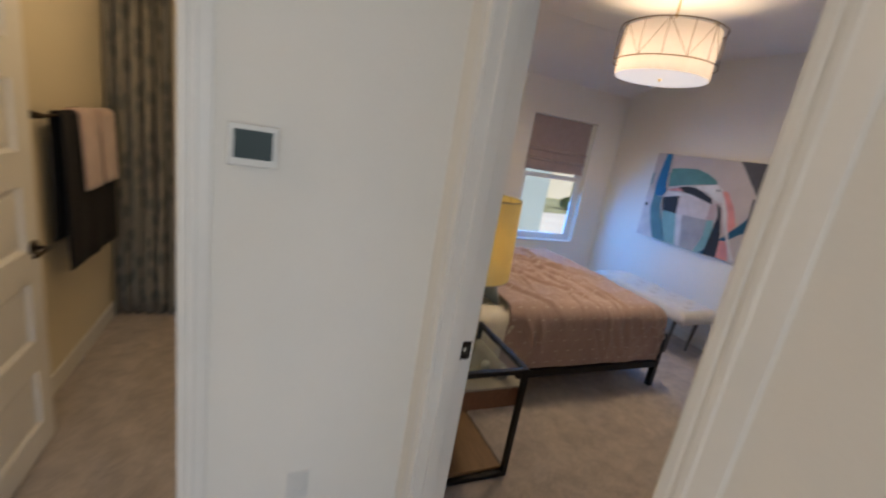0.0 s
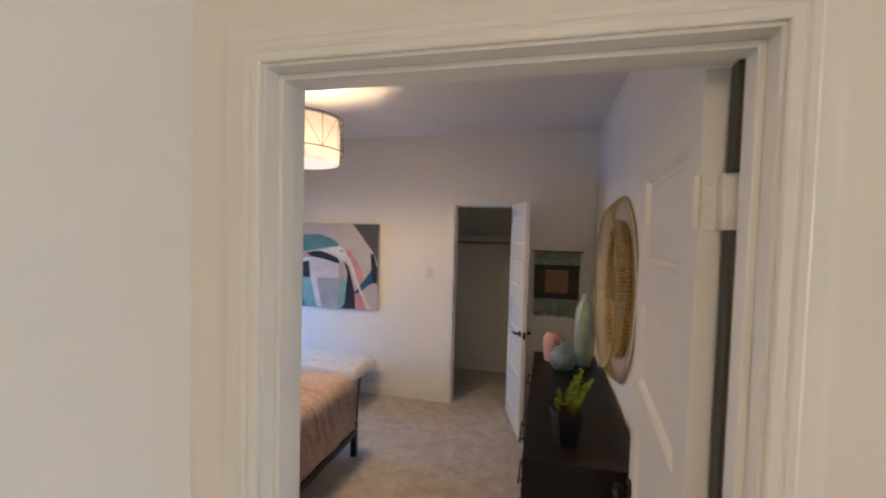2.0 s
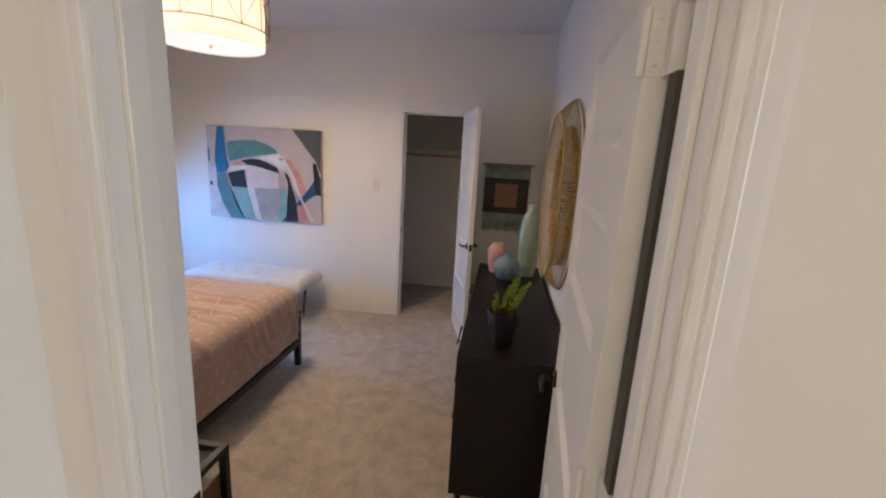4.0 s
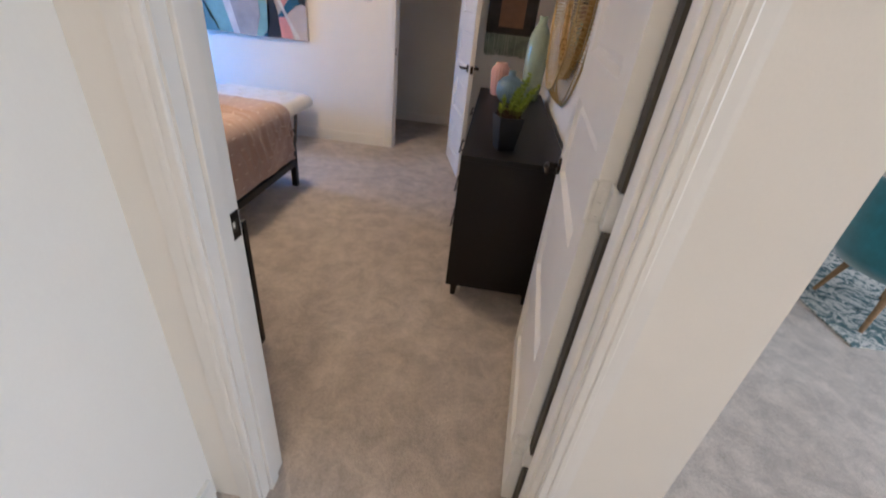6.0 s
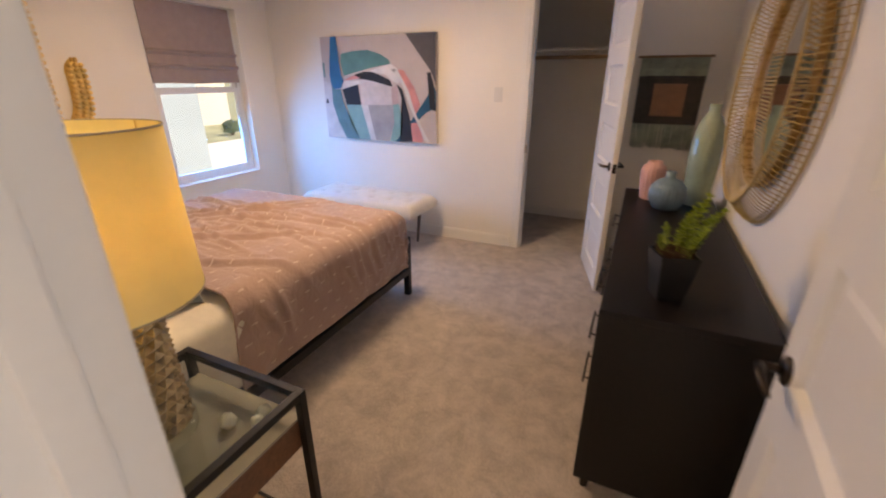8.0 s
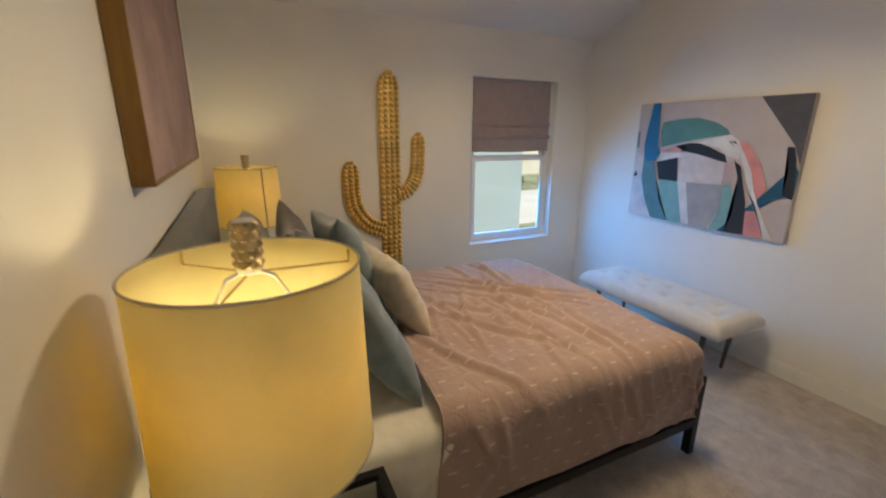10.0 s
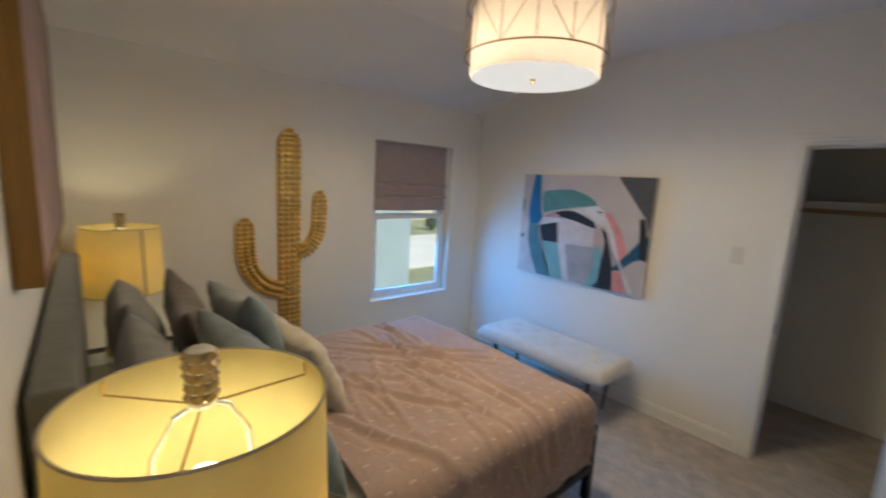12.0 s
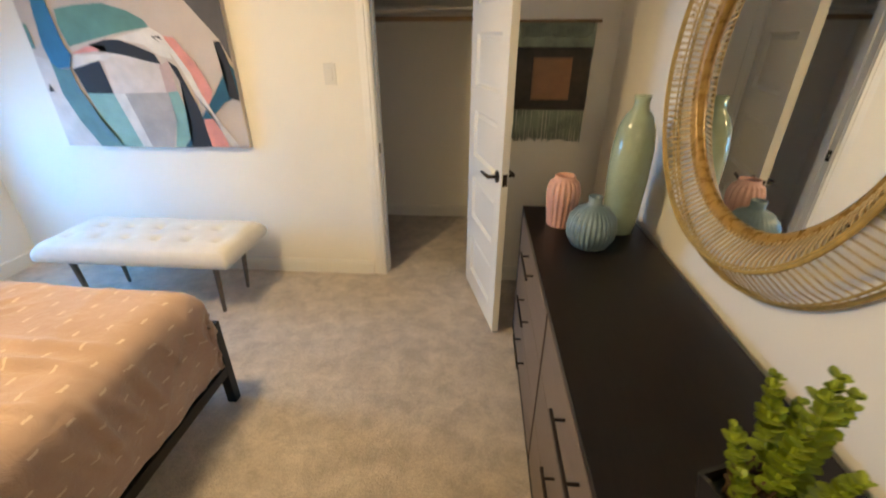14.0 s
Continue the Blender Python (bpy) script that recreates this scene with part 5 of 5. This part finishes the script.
# ---- rattan mirror ----
mir = thing("rattan_mirror", "round mirror in a deep golden rattan rim on the wall", "mirror", (XE, 2.04, 1.447))
RO, RM, RI = 0.545, 0.470, 0.380
circ = lambda r_, x, n_=96: [(x, r_ * math.cos(2 * math.pi * k / n_), r_ * math.sin(2 * math.pi * k / n_)) for k in range(n_)]
glass_bm = bmesh.new()
face = [glass_bm.verts.new(p) for p in circ(RI + 0.004, -0.018)]
back = [glass_bm.verts.new(p) for p in circ(RI + 0.004, -0.010)]
glass_bm.faces.new(face), glass_bm.faces.new(back)
for k in range(96):
    glass_bm.faces.new((face[k], face[(k + 1) % 96], back[(k + 1) % 96], back[k]))
part("glass", glass_bm, MIRROR, mir, "clear silvered mirror glass")
for r_, x, th in ((RO, -0.012, 0.006), (RO - 0.006, -0.030, 0.003), (RM, -0.095, 0.0055), (RM - 0.010, -0.092, 0.003)):
    part("rim_ring", tube(circ(r_, x), th, 8, None, True), RATTAN, mir)
bm = bmesh.new()
grid_mesh(bm, [circ(r_, x) for r_, x in ((RI + 0.026, -0.012), (RI + 0.028, -0.036), (RI + 0.022, -0.042), (RI + 0.006, -0.036), (RI - 0.004, -0.027), (RI - 0.004, -0.0185))], close_v=True)
part("inner_hoop", bm, HOOP, mir, "varnished golden rattan hoop", True)
NSL = 150
outer_slat = part("rattan_strip", tube([(-0.012, 0, RO), (-0.055, 0, RO - 0.028), (-0.095, 0, RM)], [0.0017, 0.0021, 0.0019], 5), RATTAN, mir)
bm = bmesh.new()
grid_mesh(bm, [[(x - lift, w, r_) for w, lift in ((-0.0034, 0.0), (0.0, 0.0024), (0.0034, 0.0))] for x, r_ in ((-0.096, RM), (-0.082, RM - 0.028), (-0.060, RI + 0.038), (-0.034, RI + 0.012))])
grid_mesh(bm, [[(x + 0.003, w, r_ + 0.001) for w in (0.0034, 0.0, -0.0034)] for x, r_ in ((-0.096, RM), (-0.082, RM - 0.028), (-0.060, RI + 0.038), (-0.034, RI + 0.012))])
inner_slat = part("rattan_strip", bm, PALERATTAN, mir)
for k in range(1, NSL):
    share("rattan_strip", outer_slat, pose(0, 0, 0, 360 * k / NSL, 0, 0), mir)
    share("rattan_strip", inner_slat, pose(0, 0, 0, 360 * (k + 0.5) / NSL, 0, 0), mir)

# ---- wall hanging ----
tap = thing("woven_wall_hanging", "woven green wall hanging with a dark square and rust centre", "wall hanging", (-0.49, Y1, 0))
part("dowel", tube([(-0.235, -0.016, 1.60), (0.235, -0.016, 1.60)], 0.008, 10), SHELFWOOD, tap, "thin wooden dowel")
GREENWOOL = cloth("sage_wool", (0.34, 0.40, 0.31), 140.0, 0.35, 0.4)
DARKWOOL = cloth("brown_black_wool", (0.075, 0.060, 0.048), 140.0, 0.4, 0.4)
RUSTWOOL = cloth("rust_wool", (0.36, 0.19, 0.11), 140.0, 0.2, 0.4)


def woven(name, x0_, x1_, z0_, z1_, y, material, teeth=0):
    bm = bmesh.new()
    nx, nz = 44, 20
    rows_ = []
    for i in range(nx + 1):
        x = x0_ + (x1_ - x0_) * i / nx
        zb = z0_ + (0.012 * (i % 2) + 0.008 * noise.noise(Vector((x * 30, 0, 0))) if teeth else 0)
        rows_.append([(x, y - 0.003 * (j % 2) - 0.004 * noise.noise(Vector((x * 9, j * 0.4, y * 50))), zb + (z1_ - zb) * j / nz) for j in range(nz + 1)])
    grid_mesh(bm, rows_)
    ob = part(name, bm, material, tap, "", True)
    so = ob.modifiers.new("thickness", "SOLIDIFY")
    so.thickness = 0.006


woven("woven_band", -0.212, 0.212, 1.43, 1.595, -0.014, GREENWOOL)
woven("woven_field", -0.210, 0.205, 1.15, 1.475, -0.024, DARKWOOL)
woven("woven_centre", -0.105, 0.105, 1.205, 1.425, -0.032, RUSTWOOL)
yarn = random.Random(5)
for name, z0_, z1_, y_, count, thick in (("fringe", 0.975, 1.165, -0.018, 62, 0.0042), ("top_tassels", 1.525, 1.592, -0.024, 34, 0.0050)):
    bm = bmesh.new()
    for k in range(count):
        x = -0.208 + 0.410 * (k + 0.5) / count + yarn.uniform(-0.002, 0.002)
        zb = z0_ + yarn.uniform(-0.008, 0.014)
        tube([(x, y_, z1_), (x + yarn.uniform(-0.002, 0.002), y_ - 0.003, (z1_ + zb) / 2), (x + yarn.uniform(-0.004, 0.004), y_ + 0.001, zb)], [thick * 0.8, thick, thick * 0.7], 5, bm)
    part(name, bm, GREENWOOL, tap, "hanging sage wool strands", True)

# ---- small fittings ----
sw = thing("light_switch", "white rocker light switch plate on the wall", "switch", (-1.757, Y1, 1.333))
part("plate", box((-0.036, -0.006, -0.058), (0.036, 0, 0.058), 0.002), PLASTIC, sw)
part("rocker", box((-0.016, -0.010, -0.033), (0.016, -0.005, 0.033), 0.002), PLASTIC, sw)
th = thing("thermostat", "white wall thermostat with a dark teal screen", "thermostat", (XH, -0.562, 1.478))
part("case", boxes(((0, -0.062, -0.055), (0.022, 0.062, 0.055)), bevel=0.004), PLASTIC, th)
part("screen", box((0.0215, -0.047, -0.034), (0.0235, 0.047, 0.040), 0.0006), SCREEN, th, "dark teal display")
outl = thing("wall_outlet", "white wall outlet plate low on the hall wall", "outlet", (XH, -0.375, 0.33))
part("plate", box((0, -0.036, -0.058), (0.005, 0.036, 0.058), 0.002), PLASTIC, outl)
for s in (-1, 1):
    part("socket", box((0.004, -0.016, s * 0.026 - 0.013), (0.007, 0.016, s * 0.026 + 0.013), 0.002), PLASTIC, outl)
vent = thing("ceiling_vent", "small white louvred air vent in the ceiling", "air vent", (-0.66, 1.64, CEIL_Z))
part("vent_frame", boxes(((-0.085, -0.06, -0.006), (0.085, -0.045, 0)), ((-0.085, 0.045, -0.006), (0.085, 0.06, 0)), ((-0.085, -0.045, -0.006), (-0.07, 0.045, 0)), ((0.07, -0.045, -0.006), (0.085, 0.045, 0))), TRIM, vent)
# dark sheet painted as the duct's shade; the ceiling has no opening
part("duct", box((-0.07, -0.045, -0.002), (0.07, 0.045, -0.0005)), SHADOWGAP, vent, "dark sheet standing in for the shaded duct behind the slats")
for k in range(6):
    part("slat", boxes(((-0.07, -0.040 + k * 0.015, -0.006), (0.07, -0.034 + k * 0.015, -0.002))), VENTGREY, vent, "grey slat")

# closet shelf and rod
shelf = thing("closet_shelf", "white closet shelf with a wooden hanging rod", "closet shelf", (-1.18, 4.64, 1.70))
part("board", box((-1.02, -0.32, 0.0), (1.03, 0, 0.019), 0.001), TRIM, shelf)
part("cleat", box((-1.02, -0.018, -0.09), (1.03, 0, 0), 0.001), TRIM, shelf)
part("rod", tube([(-1.02, -0.29, -0.055), (1.03, -0.29, -0.055)], 0.017, 14), OAK, shelf, "round wooden hanging rod", True)

# ---- bathroom ----
bar = thing("towel_bar", "dark bronze towel bar on the bathroom wall", "towel bar", (-2.80, -1.49, 1.40))
part("bar", tube([(-0.42, 0.07, 0), (0.47, 0.07, 0)], 0.008, 10), BRONZE, bar, "", True)
for x in (-0.40, 0.45):
    part("post", tube([(x, 0, 0), (x, 0.075, 0)], [0.022, 0.011], 12), BRONZE, bar)


def towel(name, label, x0_, x1_, z0_, y_out, material, seed):
    t = thing(name, label, "towel", ((x0_ + x1_) / 2, -1.42, 1.40))
    w = (x1_ - x0_) / 2
    bm = bmesh.new()
    prof = [(-y_out - 0.004, -(1.40 - z0_) * 0.8)] + [(-y_out, -(1.40 - z0_) * 0.8 * (1 - k / 8)) for k in range(1, 8)] + [(y_out * math.cos(a), y_out * math.sin(a)) for a in (math.pi * (1 - k / 8) for k in range(9))] + [(y_out + 0.012 * k / 12, -(1.40 - z0_) * k / 12) for k in range(1, 13)]
    rows_ = []
    for i in range(25):
        x = -w + 2 * w * i / 24
        rows_.append([(x, y + 0.010 * noise.noise(Vector((x * 7 + seed, z * 2, 0))), z + (0.012 * noise.noise(Vector((x * 5, seed, 1))) if z < -0.2 else 0)) for y, z in prof])
    grid_mesh(bm, rows_)
    ob = part("cloth", bm, material, t, "", True)
    so = ob.modifiers.new("thickness", "SOLIDIFY")
    so.thickness, so.offset = 0.010, 1.0


towel("bath_towel", "navy bath towel hanging on the towel bar", -3.14, -2.46, 0.66, 0.014, NAVY, 1)
towel("hand_towel", "folded blush hand towel over the navy towel", -3.16, -2.92, 1.03, 0.028, BLUSH, 2)
towel("hand_towel", "folded blush hand towel over the navy towel", -2.88, -2.64, 1.03, 0.028, BLUSH, 3)

cur = thing("shower_curtain", "grey and beige patterned shower curtain in deep folds", "curtain", (-3.36, -1.29, 0))
m_, n_, l_, b_ = mat("curtain_damask")
tc_ = n_.new("ShaderNodeTexCoord")
mp_ = n_.new("ShaderNodeMapping")
mp_.inputs["Scale"].default_value = (1, 9, 4)
vo = put(n_, "ShaderNodeTexVoronoi", Scale=2.2)
no = put(n_, "ShaderNodeTexNoise", Scale=40.0, Detail=4.0)
l_.new(tc_.outputs["Object"], mp_.inputs[0]), l_.new(mp_.outputs[0], vo.inputs["Vector"]), l_.new(tc_.outputs["Object"], no.inputs["Vector"])
c_ = mix(n_, l_, ramp(n_, l_, vo.outputs[0], 0.25, 0.55), (0.17, 0.165, 0.15), (0.29, 0.265, 0.22))
l_.new(mix(n_, l_, 0.5, c_, mix(n_, l_, no.outputs[0], (0.5, 0.5, 0.5), (1, 1, 1)), "MULTIPLY"), b_.inputs["Base Color"])
b_.inputs["Roughness"].default_value = 0.9
bm = bmesh.new()
rows_ = []
for i in range(121):
    u = i / 120
    rows_.append([(0.045 * math.sin(u * 2 * math.pi * 5.5) * (0.7 + 0.3 * k / 16) + 0.008 * noise.noise(Vector((u * 9, k * 0.3, 0))), -0.19 + 0.37 * u + 0.01 * math.sin(u * 40 + k * 0.2), 0.02 + 2.55 * k / 16) for k in range(17)])
grid_mesh(bm, rows_)
c_ob = part("cloth", bm, m_, cur, "", True)
so = c_ob.modifiers.new("thickness", "SOLIDIFY")
so.thickness = 0.004
part("rod", tube([(0, -0.19, 2.59), (0, 1.27, 2.59)], 0.013, 12), NICKEL, cur, "steel curtain rod", True)

# ---- loft ----
m_, n_, l_, b_ = mat("distressed_rug")
tc_ = n_.new("ShaderNodeTexCoord")
wv = put(n_, "ShaderNodeTexNoise", Scale=9.0, Detail=6.0, Roughness=0.75, Distortion=2.5)
vo = put(n_, "ShaderNodeTexVoronoi", Scale=7.0)
fz = put(n_, "ShaderNodeTexNoise", Scale=140.0, Detail=3.0)
for t_ in (wv, vo, fz):
    l_.new(tc_.outputs["Object"], t_.inputs["Vector"])
c_ = mix(n_, l_, ramp(n_, l_, wv.outputs[0], 0.45, 0.54), (0.07, 0.14, 0.15), (0.62, 0.60, 0.56))
c_ = mix(n_, l_, ramp(n_, l_, vo.outputs[0], 0.1, 0.35), mix(n_, l_, 1.0, c_, (0.45, 0.52, 0.55), "MULTIPLY"), c_)
l_.new(mix(n_, l_, 0.5, c_, mix(n_, l_, fz.outputs[0], (0.5, 0.5, 0.5), (1.1, 1.1, 1.1)), "MULTIPLY"), b_.inputs["Base Color"])
b_.inputs["Roughness"].default_value = 0.95
rug = thing("area_rug", "distressed teal and grey patterned rug on the loft carpet", "rug", (2.55, 2.45, 0), 4)
part("weave", box((-1.1, -1.1, 0.0), (1.1, 1.1, 0.014), 0.004), m_, rug)
chair = thing("accent_chair", "teal upholstered accent chair on tapered wooden legs", "chair", (1.87, 1.62, 0.014), 0)
bm = bmesh.new()
rows_ = []
for i in range(29):
    a = radians(-125 + 250 * i / 28)
    back_h = 0.50 + 0.30 * (0.5 + 0.5 * math.cos(a)) ** 0.8
    rows_.append([(r_ * math.cos(a) * -1, r_ * math.sin(a), z) for r_, z in ((0.20, 0.29), (0.32, 0.31), (0.375, 0.39), (0.39, back_h - 0.02), (0.37, back_h), (0.34, back_h - 0.02), (0.32, 0.43))])
vs = grid_mesh(bm, rows_)
bm.faces.new(vs[0]), bm.faces.new(vs[-1])
part("shell", bm, TEAL, chair, "", True)
part("seat", lathe([(0.001, 0.285), (0.24, 0.285), (0.32, 0.31), (0.325, 0.39), (0.29, 0.425), (0.001, 0.435)], 40, caps=False), TEAL, chair, "", True)
for sx in (-1, 1):
    for sy in (-1, 1):
        part("leg", tube([(sx * 0.15, sy * 0.15, 0.295), (sx * 0.205, sy * 0.205, 0.0)], [0.021, 0.012], 12), SHELFWOOD, chair, "tapered wooden leg")
c2 = cushion(0.42, 0.32, 0.13, seed=9)
tp = thing("chair_cushion", "pale grey knitted cushion on the accent chair", "cushion", (1.87, 1.62, -0.04))
cc = part("cover", c2, surface("knit_grey", (0.5, 0.5, 0.48), 0.95, 0, 0.2, 20.0, 80.0, 0.8, 0.006), tp, "", True)
cc.matrix_basis = pose(-0.10, 0.07, 0.63, 18, 0, 55)
